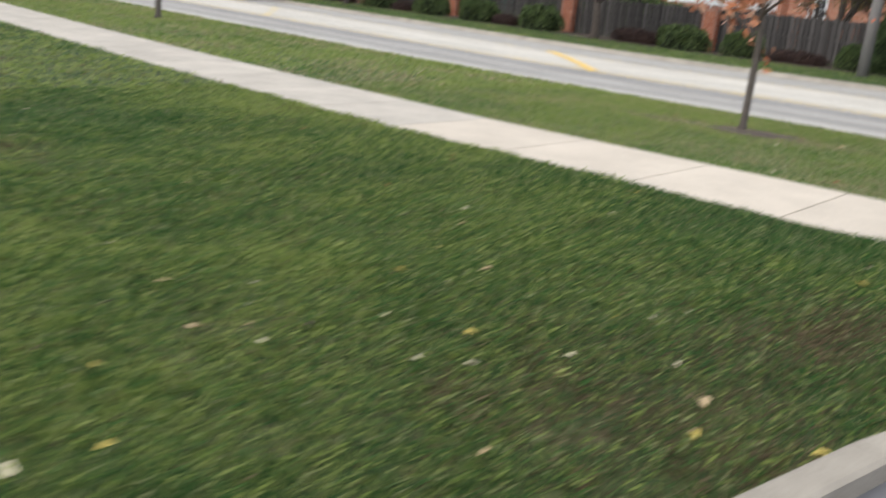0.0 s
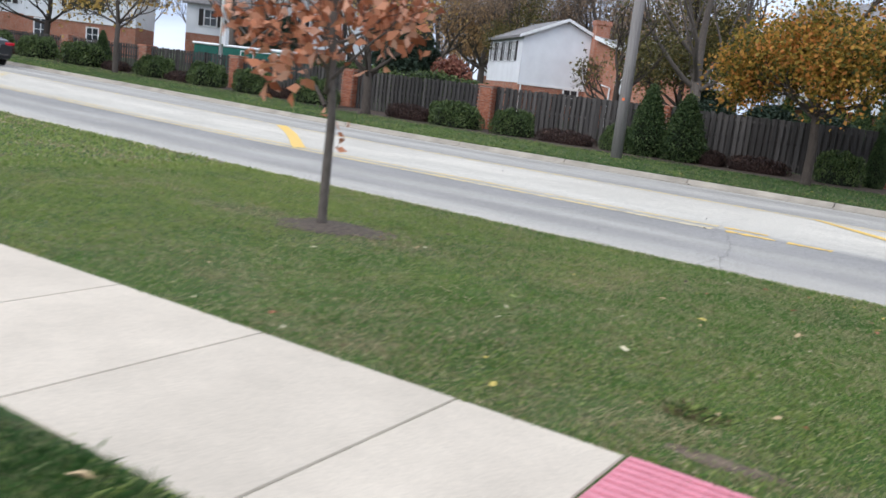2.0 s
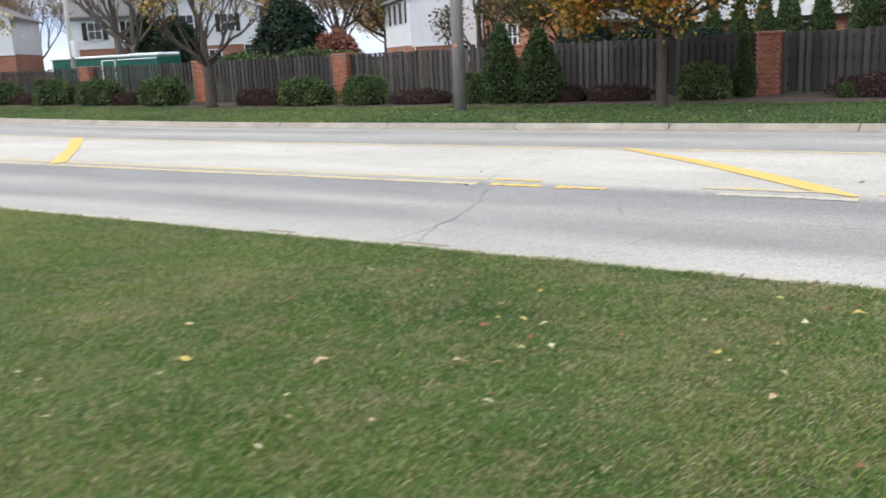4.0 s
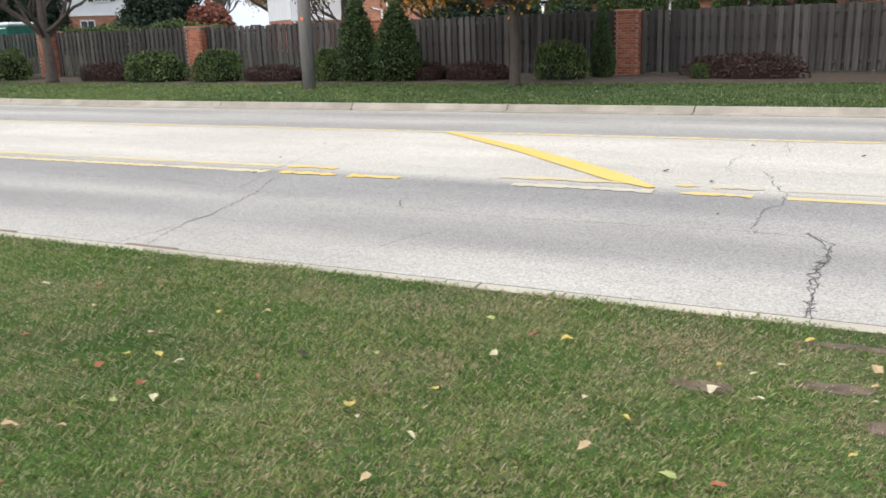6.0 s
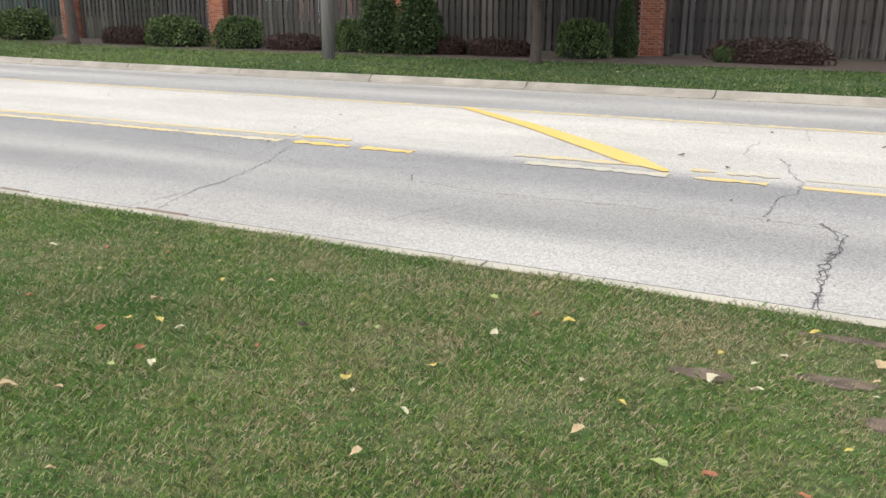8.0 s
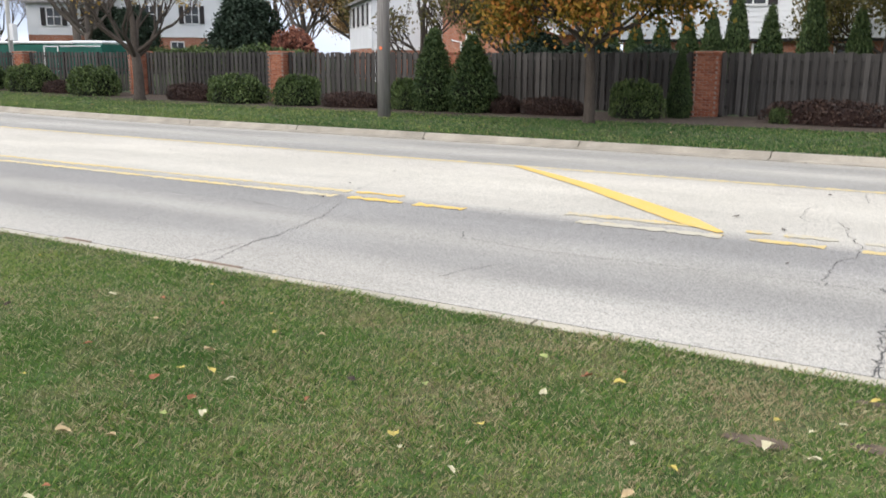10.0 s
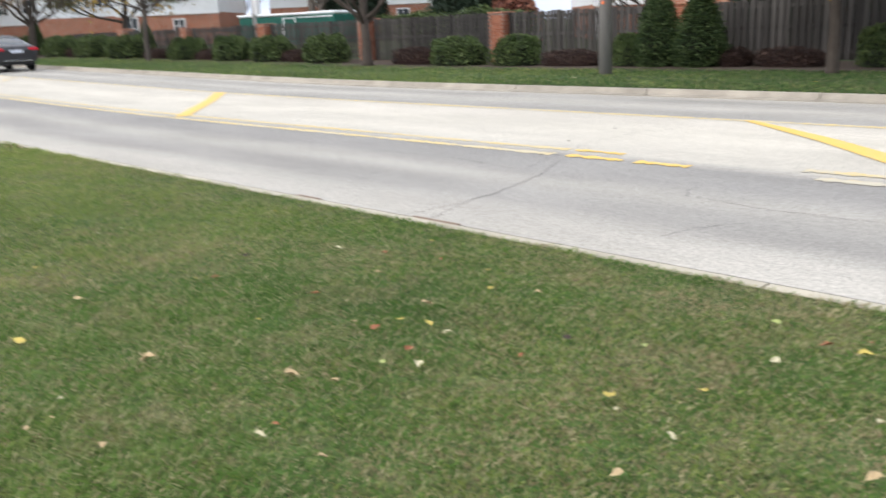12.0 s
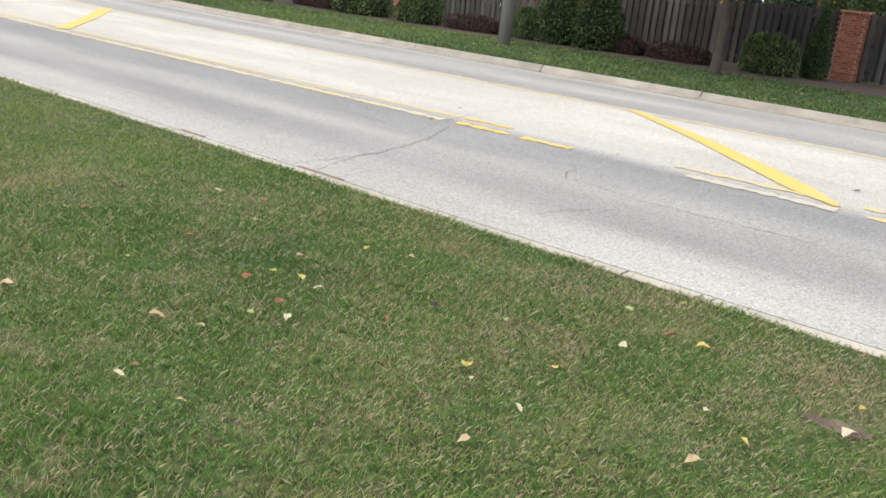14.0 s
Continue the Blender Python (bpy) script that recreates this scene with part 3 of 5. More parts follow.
# driveway with its kerb
LEFT = [(-6.2, -30.0), (-4.95, -12.0), (-4.3, -8.2), (-4.05, -7.0), (-3.55, -5.2), (-3.0, -3.9), (-2.85, -3.15), (-1.6, -3.0), (-1.6, -1.2), (-1.25, -0.2), (-0.7, 0.7), (0.2, 1.5), (1.15, 2.7), (1.7, 4.0), (2.05, 5.0), (2.3, 5.7)]
g = Geo()
for x, y in LEFT:
    g.v += [(x, y, 0.006 + float(lawn_z(x, y))), (9.0, y, 0.006 + float(lawn_z(9.0, y)))]
g.f = [(2 * i, 2 * i + 1, 2 * i + 3, 2 * i + 2) for i in range(len(LEFT) - 1)]
M_DRIVE = plain("driveway_asphalt", (0.16, 0.16, 0.165), 0.9, 0.2, 3, bump=0.5)
tagged(g.obj("driveway", M_DRIVE), "dark grey asphalt driveway", "driveway", kind="structure")
g = Geo()
for i in range(6):
    (ax, ay), (bx, by) = LEFT[i], LEFT[i + 1]
    d = Vector((bx - ax, by - ay, 0)).normalized()
    s = Vector((-d.y, d.x, 0)) * 0.15
    prof = [(0, 0.0), (0, 0.09), (0.15, 0.1), (0.85, 0.1), (1, 0.09), (1, 0.0)]
    g.add([(x + s.x * u, y + s.y * u, z) for x, y in ((ax, ay), (bx, by)) for u, z in prof], [(j, j + 1, j + 7, j + 6) for j in range(5)] + [(0, 1, 2, 3, 4, 5), (11, 10, 9, 8, 7, 6)])
tagged(g.obj("driveway_curb", M_CURB), "pale concrete curb along the driveway", "curb", kind="structure")


M_RING = plain("ring_mulch", (0.10, 0.078, 0.06), 0.95, 0.5, 16, bump=0.9)


def blob(name, cx, cy, rx, ry, z, material, label, seed, dome=0.0, n=40, category="soil"):
    """An irregular patch on the ground, slightly domed."""
    rng = random.Random(seed)
    ph = [rng.uniform(0, 6.28) for _ in range(4)]
    g = Geo()
    for ring in range(6):
        u = ring / 5
        for k in range(n):
            a = 2 * math.pi * k / n
            r = u * (1 + 0.12 * math.sin(2 * a + ph[0]) + 0.10 * math.sin(3 * a + ph[1]) + 0.07 * math.sin(7 * a + ph[2]) + 0.05 * math.sin(11 * a + ph[3]))
            px, py = cx + rx * r * math.cos(a), cy + ry * r * math.sin(a)
            g.v.append((px, py, z + dome * (1 - u * u) + rise(cx) + float(lawn_z(px, py))))
    g.f = [(r * n + k, r * n + (k + 1) % n, (r + 1) * n + (k + 1) % n, (r + 1) * n + k) for r in range(5) for k in range(n)]
    return tagged(g.obj(name, material, smooth=True), label, category, kind="structure")


BARE = [(0.06, 4.42, 0.17, 0.07), (0.63, 4.62, 0.17, 0.08), (0.9, 4.2, 0.16, 0.1), (0.71, 5.31, 0.3, 0.06), (-3.0, -0.85, 0.3, 0.09), (-3.5, -3.38, 0.4, 0.12)]
for i, (x, y, a, b) in enumerate(BARE):
    blob("bare_patch", x, y, a, b, 0.004, M_SOIL, "bare brown soil worn through the lawn", i)
strip("planting_bed", [21.3, 22.6, 25.9], [0.085, 0.1, 0.07], M_MULCH, "dark bark mulch planting bed under the fence", [-70 + 2 * i for i in range(42)], "planting bed", skew=False)
blob("mulch_ring", -8.36, 2.44, 0.68, 0.54, 0.006, M_RING, "ring of bark mulch and soil around a young tree", 31, 0.025, category="mulch")


# ================= trees and shrubs =================
def limbs(rng, g, tips, p, d, length, r, depth, spread, kids, lift=0.15, n=6, gnarl=0.12):
    """A limb that forks again and again; its ends go to tips."""
    pts, rad, q, v = [p], [r], p.copy(), d.normalized()
    steps = 4
    for i in range(steps):
        v = (v + Vector((rng.gauss(0, gnarl), rng.gauss(0, gnarl), rng.gauss(0, gnarl) + lift * 0.3))).normalized()
        q = q + v * length / steps
        pts.append(q.copy())
        rad.append(r * (1 - 0.5 * (i + 1) / steps))
    g.tube(pts, rad, n if depth > 1 else 3, cap=False)
    if depth <= 1:
        tips += [pts[2], pts[3], pts[4]]
    if depth == 0:
        return
    for k in range(kids):
        at = pts[rng.choice((2, 3, 3, 4)) if k else 4]
        side = Vector((rng.gauss(0, 1), rng.gauss(0, 1), rng.gauss(0, 0.5)))
        w = (v + (side - v * side.dot(v)).normalized() * spread * rng.uniform(0.6, 1.2) + Vector((0, 0, lift))).normalized()
        limbs(rng, g, tips, at, w, length * rng.uniform(0.6, 0.82), r * (0.5 if k else 0.55), depth - 1, spread, kids, lift, max(3, n - 1), gnarl)


def tree(name, m, label, seed, clear, trunk_r, length, depth, kids, spread, bark, leaf, per_tip, puff, size, lift=0.15, first=5, lean=0.9, leader=True, droop=0.0, long=1.5, band=0.18):
    rng, nr = random.Random(seed), np.random.default_rng(seed)
    t = thing(name, m, label, "tree")
    g, tips = Geo(), []
    top = Vector((rng.gauss(0, 0.05), rng.gauss(0, 0.05), clear))
    g.tube([(0, 0, -0.1), (0, 0, 0.08), (0.01, 0, clear * 0.5), top], [trunk_r * 1.5, trunk_r * 1.12, trunk_r, trunk_r * 0.88], 10)
    for k in range(first):
        a = 2 * math.pi * (k + rng.uniform(-0.25, 0.25)) / first
        d = Vector((math.cos(a) * lean, math.sin(a) * lean, rng.uniform(0.35, 0.9)))
        limbs(rng, g, tips, top - Vector((0, 0, rng.uniform(0, clear * band))), d, length * rng.uniform(0.8, 1.1), trunk_r * 0.5, depth, spread, kids, lift)
    if leader:
        limbs(rng, g, tips, top, Vector((0, 0, 1)), length * 1.3, trunk_r * 0.8, depth, spread, kids, lift)
    g.obj("trunk", bark, t, smooth=True)
    if per_tip:
        c = np.array([tuple(p) for p in tips])
        keep = nr.random(len(c)) < min(1.0, per_tip)
        c = np.repeat(c[keep], max(1, int(round(per_tip))), 0)
        c = c + nr.normal(size=c.shape) * puff
        c[:, 2] -= droop * nr.random(len(c))
        c = c[c[:, 2] > 0.25]
        leaf_cloud("crown", c, size, leaf, nr, parent=t, long=long)
    return t


# the young oak in the lawn strip, and the next one along the street
oak = tree("young_oak", pose(-8.57, 2.45, -0.01), "young oak with clinging russet leaves in a mulch ring", 5, 2.4, 0.05, 0.7, 2, 3, 0.75, M_BARK_GREY, M_OAK, 2, 0.13, 0.105, 0.12, 9, 1.05, True, 0.25, 1.7, 0.45)
g = Geo().tube([(0.02, 0, 1.2), (0.12, 0.03, 1.22), (0.2, 0.05, 1.16)], [0.008, 0.005, 0.003], 4)
g.obj("twig", M_BARK_GREY, oak)
nr0 = np.random.default_rng(8)
leaf_cloud("low_leaves", np.array([(0.1, 0.02, 1.14), (0.14, 0.04, 1.05), (0.17, 0.02, 0.98), (0.2, 0.06, 1.18), (-0.12, 0, 1.3), (-0.1, 0.03, 1.22), (0.12, 0.02, 0.9), (0.2, 0.0, 0.88)]), 0.075, M_OAK, nr0, parent=oak, long=1.9)
tree("young_oak", pose(-26.2, 3.6, rise(-26)), "young street tree with a thin bare trunk on the lawn", 6, 2.2, 0.08, 0.8, 2, 3, 0.8, M_BARK_GREY, M_OAK, 2, 0.15, 0.1)

# verge trees before the fence
maple = tree("maple", pose(-6.65, 20.8, 0.1), "maple turning from green to orange beside a fence", 11, 2.0, 0.125, 1.6, 3, 3, 0.75, M_BARK, M_MAPLE, 26, 0.3, 0.088, 0.12, 9, 1.15, True, 0.35, 1.3)
copy_thing(maple, pose(4.8, 21.6, 0.1, 0, 0, 130))
tree("bare_tree", pose(-23.25, 22.0, 0.2), "spreading tree with nearly bare limbs and few yellow leaves", 12, 1.55, 0.17, 1.55, 4, 3, 0.6, M_BARK, M_YELLOW, 0.5, 0.15, 0.09, 0.22, 6, 0.8, True)
tree("yellow_tree", pose(-38.0, 21.6, rise(-38) + 0.1), "slender tree with thin yellow leaves by the road", 13, 2.4, 0.12, 1.5, 3, 3, 0.7, M_BARK_GREY, M_YELLOW, 1, 0.28, 0.15, 0.12, 7, 1.0)
tree("bare_tree", pose(-54.0, 23.0, rise(-54) + 0.1), "dark spreading tree with bare limbs", 14, 2.0, 0.2, 2.0, 4, 3, 0.6, M_BARK, M_BROWN, 1, 0.3, 0.12)
tree("crooked_tree", pose(-15.6, 28.2, 0.1), "crooked old tree with dark bare limbs behind a fence", 15, 1.6, 0.17, 1.2, 4, 3, 0.75, M_BARK, M_OLIVE, 0.4, 0.2, 0.1, 0.2, 5, 1.0, True, 0.0)

# trees of the gardens and the wood behind: a few kinds, each planted many times
kinds = [
    tree("bare_tree", pose(-33, 64, 0), "tall bare brown tree behind the houses", 21, 3.5, 0.3, 3.0, 4, 3, 0.6, M_BARK_GREY, M_BROWN, 3, 0.6, 0.12, 0.3),
    tree("rust_tree", pose(-62, 70, 0), "tall tree with rust orange leaves behind the houses", 22, 3.0, 0.28, 2.8, 3, 4, 0.7, M_BARK_GREY, M_RUST, 6, 0.7, 0.14, 0.25),
    tree("olive_tree", pose(-20, 60, 0), "tree with thinning olive leaves behind the houses", 23, 2.4, 0.22, 2.3, 4, 3, 0.7, M_BARK, M_OLIVE, 6, 0.5, 0.13, 0.25),
    tree("bare_tree", pose(-86, 60, 0), "grey leafless tree in the distance", 24, 3.0, 0.26, 3.0, 5, 3, 0.55, M_BARK_GREY, M_BROWN, 0.4, 0.4, 0.15, 0.32),
]
rg = random.Random(77)
BEHIND_HOUSES = [(0, -40, 66), (1, -47, 73), (3, -28, 70), (0, -55, 62), (2, -12.5, 50), (2, 0.8, 30.5), (2, -1.2, 36.2), (1, -33, 72), (3, -22, 58), (0, -70, 66), (1, -78, 72), (0, -92, 58), (3, -100, 66), (1, -108, 50), (0, -72, 46), (3, -66, 52), (2, -95, 40), (0, -82, 36), (1, -90, 30), (3, -12, 66), (0, -4, 70), (1, 6, 62), (0, 16, 58), (3, -120, 44)]
GARDENS = [(0, -110, 34), (1, -125, 60), (2, -58, 31), (3, -47.5, 40), (0, -56, 46), (1, -42, 62), (0, -84, 84), (1, -60, 90), (0, -30, 92), (3, -45, 95), (1, -10, 90), (0, -130, 28), (1, -96, 27), (0, -105, 29), (2, -120, 34), (3, -74, 27), (0, -85, 3), (1, -97, 1), (0, -110, 4), (3, -126, 2), (0, -142, -2), (1, -138, 32), (0, -150, 30), (1, -168, 36)]
ALONG_THE_STREET = [(0, -185, 22), (1, -196, 14), (0, -205, 26), (1, -180, 8), (3, -36, 56), (3, -31, 62), (0, -44, 58), (2, -34, 55), (3, -24, 66), (0, -18, 72), (3, -50, 66), (0, -62, 76), (3, -13.4, 31.5), (2, -15.3, 35), (1, -168, 13), (0, -172, 17), (1, -178, 10), (0, -190, 18), (1, -158, 22)]
for k, x, y in BEHIND_HOUSES + GARDENS + ALONG_THE_STREET:
    s = rg.uniform(0.75, 1.1)
    copy_thing(kinds[k], Matrix.Translation((x, y, rise(x))) @ Matrix.Rotation(rg.uniform(0, 6.28), 4, "Z") @ Matrix.Scale(s, 4))


def shrub(name, m, label, seed, n, shape, size, leaf, core, category="shrub", group=""):
    """A dense bush: small leaves over a knobbly heart, painted near-black as inner shade."""
    nr = np.random.default_rng(seed)
    t = thing(name, m, label, category, group)
    th, u = nr.uniform(0, 2 * np.pi, n), nr.random(n)
    p = shape(th, u, nr)
    leaf_cloud("foliage", p, size, leaf, nr, parent=t)
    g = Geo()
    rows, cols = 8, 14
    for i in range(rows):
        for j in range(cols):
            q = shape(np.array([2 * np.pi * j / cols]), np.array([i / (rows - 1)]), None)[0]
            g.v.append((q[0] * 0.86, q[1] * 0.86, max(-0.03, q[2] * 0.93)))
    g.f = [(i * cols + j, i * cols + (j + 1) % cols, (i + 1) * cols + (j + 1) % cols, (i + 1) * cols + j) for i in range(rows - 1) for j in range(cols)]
    g.obj("shade_core", core, t, smooth=True)
    return t


def mound(rx, ry, h, square=0.5):
    def f(th, u, nr):
        ph = u * np.pi * 0.5
        r = np.cos(ph) ** square
        lump = 1 + 0.07 * np.sin(3 * th + 5 * u) + 0.06 * np.sin(5 * th - 7 * u)
        p = np.stack([rx * r * np.cos(th) * lump, ry * r * np.sin(th) * lump, 0.04 + h * np.sin(ph) ** 0.7 * lump], 1)
        return p if nr is None else p * nr.uniform(0.9, 1.05, (len(p), 1))
    return f


def dome(r0, h):
    """A broad crown, widest below the middle, with a lumpy outline."""
    def f(th, u, nr):
        r = r0 * np.sqrt(np.clip(1 - u ** 2.4, 0, 1)) * (0.72 + 0.28 * np.minimum(1, u * 3)) * (1 + 0.13 * np.sin(3 * th + 8 * u) + 0.09 * np.sin(7 * th - 13 * u))
        p = np.stack([r * np.cos(th), r * np.sin(th), 0.03 + h * u], 1)
        return p if nr is None else p + nr.normal(size=p.shape) * 0.14
    return f


def spire(r0, h):
    def f(th, u, nr):
        r = r0 * (1 - u) ** 0.75 * (0.75 + 0.5 * np.minimum(1, u * 4)) * (1 + 0.08 * np.sin(4 * th + 9 * u))
        p = np.stack([r * np.cos(th), r * np.sin(th), 0.03 + h * u], 1)
        return p if nr is None else p + nr.normal(size=p.shape) * (0.02 + 0.05 * r0)
    return f


# near-black core colours stand in for the shade deep inside the bushes
M_CORE = plain("painted_inner_shade", (0.012, 0.016, 0.008), 0.95, 0.3, 12)
M_CORE_RED = plain("painted_red_inner_shade", (0.03, 0.016, 0.013), 0.95, 0.3, 12)
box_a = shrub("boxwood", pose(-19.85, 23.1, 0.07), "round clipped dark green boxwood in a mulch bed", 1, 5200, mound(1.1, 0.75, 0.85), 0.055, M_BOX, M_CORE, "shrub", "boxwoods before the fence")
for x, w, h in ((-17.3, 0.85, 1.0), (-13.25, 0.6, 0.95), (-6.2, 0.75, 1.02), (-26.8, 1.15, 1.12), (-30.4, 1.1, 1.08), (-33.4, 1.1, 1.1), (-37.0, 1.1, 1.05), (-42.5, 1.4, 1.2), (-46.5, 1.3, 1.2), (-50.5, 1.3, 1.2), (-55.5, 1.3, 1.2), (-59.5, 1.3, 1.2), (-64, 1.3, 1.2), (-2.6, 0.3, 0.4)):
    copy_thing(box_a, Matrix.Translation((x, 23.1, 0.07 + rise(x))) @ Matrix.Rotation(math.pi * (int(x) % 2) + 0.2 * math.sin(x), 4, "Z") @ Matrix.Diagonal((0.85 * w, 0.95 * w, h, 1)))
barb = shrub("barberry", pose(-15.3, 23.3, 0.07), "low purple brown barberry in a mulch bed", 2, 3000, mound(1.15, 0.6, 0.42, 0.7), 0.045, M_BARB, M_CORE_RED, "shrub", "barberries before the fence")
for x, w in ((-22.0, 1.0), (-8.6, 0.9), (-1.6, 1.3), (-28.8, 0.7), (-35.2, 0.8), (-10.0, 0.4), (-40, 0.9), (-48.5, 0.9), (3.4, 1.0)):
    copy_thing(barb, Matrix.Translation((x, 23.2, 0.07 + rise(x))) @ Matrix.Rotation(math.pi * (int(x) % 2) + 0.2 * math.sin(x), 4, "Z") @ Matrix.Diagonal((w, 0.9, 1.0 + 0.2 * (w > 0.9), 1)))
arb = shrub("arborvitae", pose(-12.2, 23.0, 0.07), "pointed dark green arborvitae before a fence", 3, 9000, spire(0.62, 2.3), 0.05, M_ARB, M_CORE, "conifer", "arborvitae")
for x, y, s, h in ((-10.95, 23.2, 1.12, 0.92), (-5.3, 24.2, 0.5, 0.75), (-42.0, 24, 0.7, 0.8), (-54.5, 23.6, 0.8, 0.95), (-34.6, 24.1, 0.35, 0.45)):
    copy_thing(arb, Matrix.Translation((x, y - 0.2, 0.07 + rise(x))) @ Matrix.Diagonal((s, s, h, 1)))
for i, (x, h) in enumerate(((-9.6, 1.15), (-8.7, 1.2), (-7.8, 1.2), (-6.9, 1.25), (-6.1, 1.3), (-5.3, 1.55), (-4.25, 1.35), (-2.95, 1.65), (-1.6, 1.3), (-0.2, 1.6))):
    copy_thing(arb, Matrix.Translation((x, 31, 0.1)) @ Matrix.Rotation(i, 4, "Z") @ Matrix.Diagonal((0.85, 0.85, h, 1)))
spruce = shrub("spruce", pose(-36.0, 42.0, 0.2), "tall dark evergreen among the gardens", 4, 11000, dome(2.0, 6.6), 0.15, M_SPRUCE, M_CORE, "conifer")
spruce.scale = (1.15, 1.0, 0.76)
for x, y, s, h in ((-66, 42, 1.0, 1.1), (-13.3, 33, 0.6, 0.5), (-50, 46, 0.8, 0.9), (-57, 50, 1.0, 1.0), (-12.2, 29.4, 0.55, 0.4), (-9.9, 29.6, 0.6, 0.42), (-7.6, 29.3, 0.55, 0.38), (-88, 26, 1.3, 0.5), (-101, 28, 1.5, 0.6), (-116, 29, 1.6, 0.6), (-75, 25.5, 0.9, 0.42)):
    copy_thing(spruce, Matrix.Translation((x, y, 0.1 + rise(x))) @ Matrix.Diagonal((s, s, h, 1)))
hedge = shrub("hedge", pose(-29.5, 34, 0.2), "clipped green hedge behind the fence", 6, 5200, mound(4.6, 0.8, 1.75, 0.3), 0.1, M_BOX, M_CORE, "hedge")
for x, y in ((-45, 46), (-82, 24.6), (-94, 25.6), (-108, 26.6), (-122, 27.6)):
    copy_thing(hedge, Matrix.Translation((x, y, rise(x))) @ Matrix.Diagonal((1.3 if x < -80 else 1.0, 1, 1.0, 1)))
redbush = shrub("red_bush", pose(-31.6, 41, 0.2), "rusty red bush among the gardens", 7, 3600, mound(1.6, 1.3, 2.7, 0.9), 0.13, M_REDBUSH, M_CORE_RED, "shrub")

# ================= fence and piers =================
PIERS = [-4.88, -12.6, -19.73, -26.72, -33.73, -40.4, -47.0, -53.8, 2.2, 9.2]
brick_me = Geo().box(-0.097, -0.046, -0.0285, 0.097, 0.046, 0.0285, 0.003).mesh("brick", M_BRICK)
PIER_W, TOP = 0.62, 1.83


def brick_pier(x, y, singly, tall):
    z0 = 0.03 + min(rise(x), 0.35)
    p = thing("brick_pier", pose(x, y, z0), "square red brick fence pier with a flat cap", "brick pier", "brick piers of the fence")
    h = tall - z0 - 0.07
    Geo().box(-0.295, -0.295, 0, 0.295, 0.295, h).obj("core", M_MORTAR, p)
    Geo().box(-0.35, -0.35, h, 0.35, 0.35, h + 0.07, 0.012).obj("cap", M_BRICKWORK, p)
    rows = int(h / 0.0665)
    joined = Geo()
    for r in range(rows):
        for side in range(4):
            turn = Matrix.Rotation(side * math.pi / 2, 4, "Z")
            for k in range(3):
                u = -0.205 + 0.205 * k + (0.05 if (r + side) % 2 else -0.05)
                m = turn @ Matrix.Translation((u, -0.262, 0.035 + r * 0.0665))
                if singly and side in (0, 1):
                    piece("brick", brick_me, p, m)
                else:
                    joined.box(-0.097, -0.046, -0.0285, 0.097, 0.046, 0.0285, 0, m)
    if joined.v:
        tagged(joined.obj("brickwork", M_BRICKWORK, p), kind="stuff")
    return p


for i, x in enumerate(PIERS):
    brick_pier(x, 25.3, i < 5, TOP + (0.1 if i == 6 else 0.0))

board_me = Geo().box(-0.06, -0.011, 0, 0.06, 0.011, 1.0, 0.003).mesh("board", M_FENCE)
rb = random.Random(5)
order = sorted(PIERS)
for a, b in zip(order, order[1:]):
    mid, half = (a + b) / 2, (b - a) / 2 - 0.33
    z0 = 0.12 + min(rise(mid), 0.3)
    f = thing("fence_panel", pose(mid, 25.32, z0), "weathered grey board fence panel between brick piers", "fence", "fence panels")
    h = TOP - 0.04 - z0
    for z in (0.18, h * 0.52, h - 0.22):
        Geo().box(-half, -0.02, z, half, 0.02, z + 0.09, 0.004).obj("rail", M_FENCE, f)
    for k in range(4):
        u = -half + 0.06 + (2 * half - 0.12) * k / 3
        Geo().box(u - 0.05, -0.03, -0.15, u + 0.05, 0.06, h + 0.01, 0.004).obj("post", M_FENCE, f)
    n = int(2 * half / 0.205)
    for k in range(n):
        u = -half + 0.1 + k * 0.205
        for dy, du in ((-0.034, 0.0), (0.034, 0.1025)):
            piece("board", board_me, f, Matrix.Translation((u + du + rb.gauss(0, 0.006), dy, rb.uniform(-0.02, 0.02))) @ Matrix.Rotation(rb.gauss(0, 0.006), 4, "Y") @ Matrix.Diagonal((1, 1, h + rb.uniform(-0.025, 0.015), 1)))

# ================= poles and wires =================
upole = thing("utility_pole", pose(-11.97, 19.95, 0.1), "weathered grey wooden utility pole on the verge", "utility pole")
Geo().tube([(0, 0, -0.3), (0, 0, 3), (0, 0, 11)], [0.175, 0.165, 0.12], 14).obj("shaft", M_POLE, upole, smooth=True)
Geo().box(-1.2, -0.06, 9.6, 1.2, 0.06, 9.75, 0.01).obj("crossarm", M_POLE, upole)
Geo().tube([(0.03, -0.17, 1.75), (0.03, -0.185, 1.75)], [0.045, 0.045], 10).obj("marker", M_ORANGE_TAG, upole, "small orange marker tag")
wpole = thing("utility_pole", pose(-55.2, 20.6, rise(-55)), "grey utility pole with a steel brace beside the road", "utility pole")
Geo().tube([(0, 0, -0.3), (0, 0, 5), (0, 0, 10.5)], [0.22, 0.2, 0.15], 12).obj("shaft", M_POLE, wpole, smooth=True)
Geo().tube([(0.35, -0.1, -0.2), (0.3, -0.1, 4.6)], [0.09, 0.09], 8).obj("brace", M_STEEL, wpole, "pale steel brace")
lpole = thing("street_lamp", pose(-36.4, 26.6, 0.3), "pale slender lamp pole behind the fence", "lamp pole")
Geo().tube([(0, 0, -0.3), (0, 0, 3), (0, 0, 8.5)], [0.11, 0.1, 0.07], 10).obj("shaft", M_CONC_POLE, lpole, smooth=True)
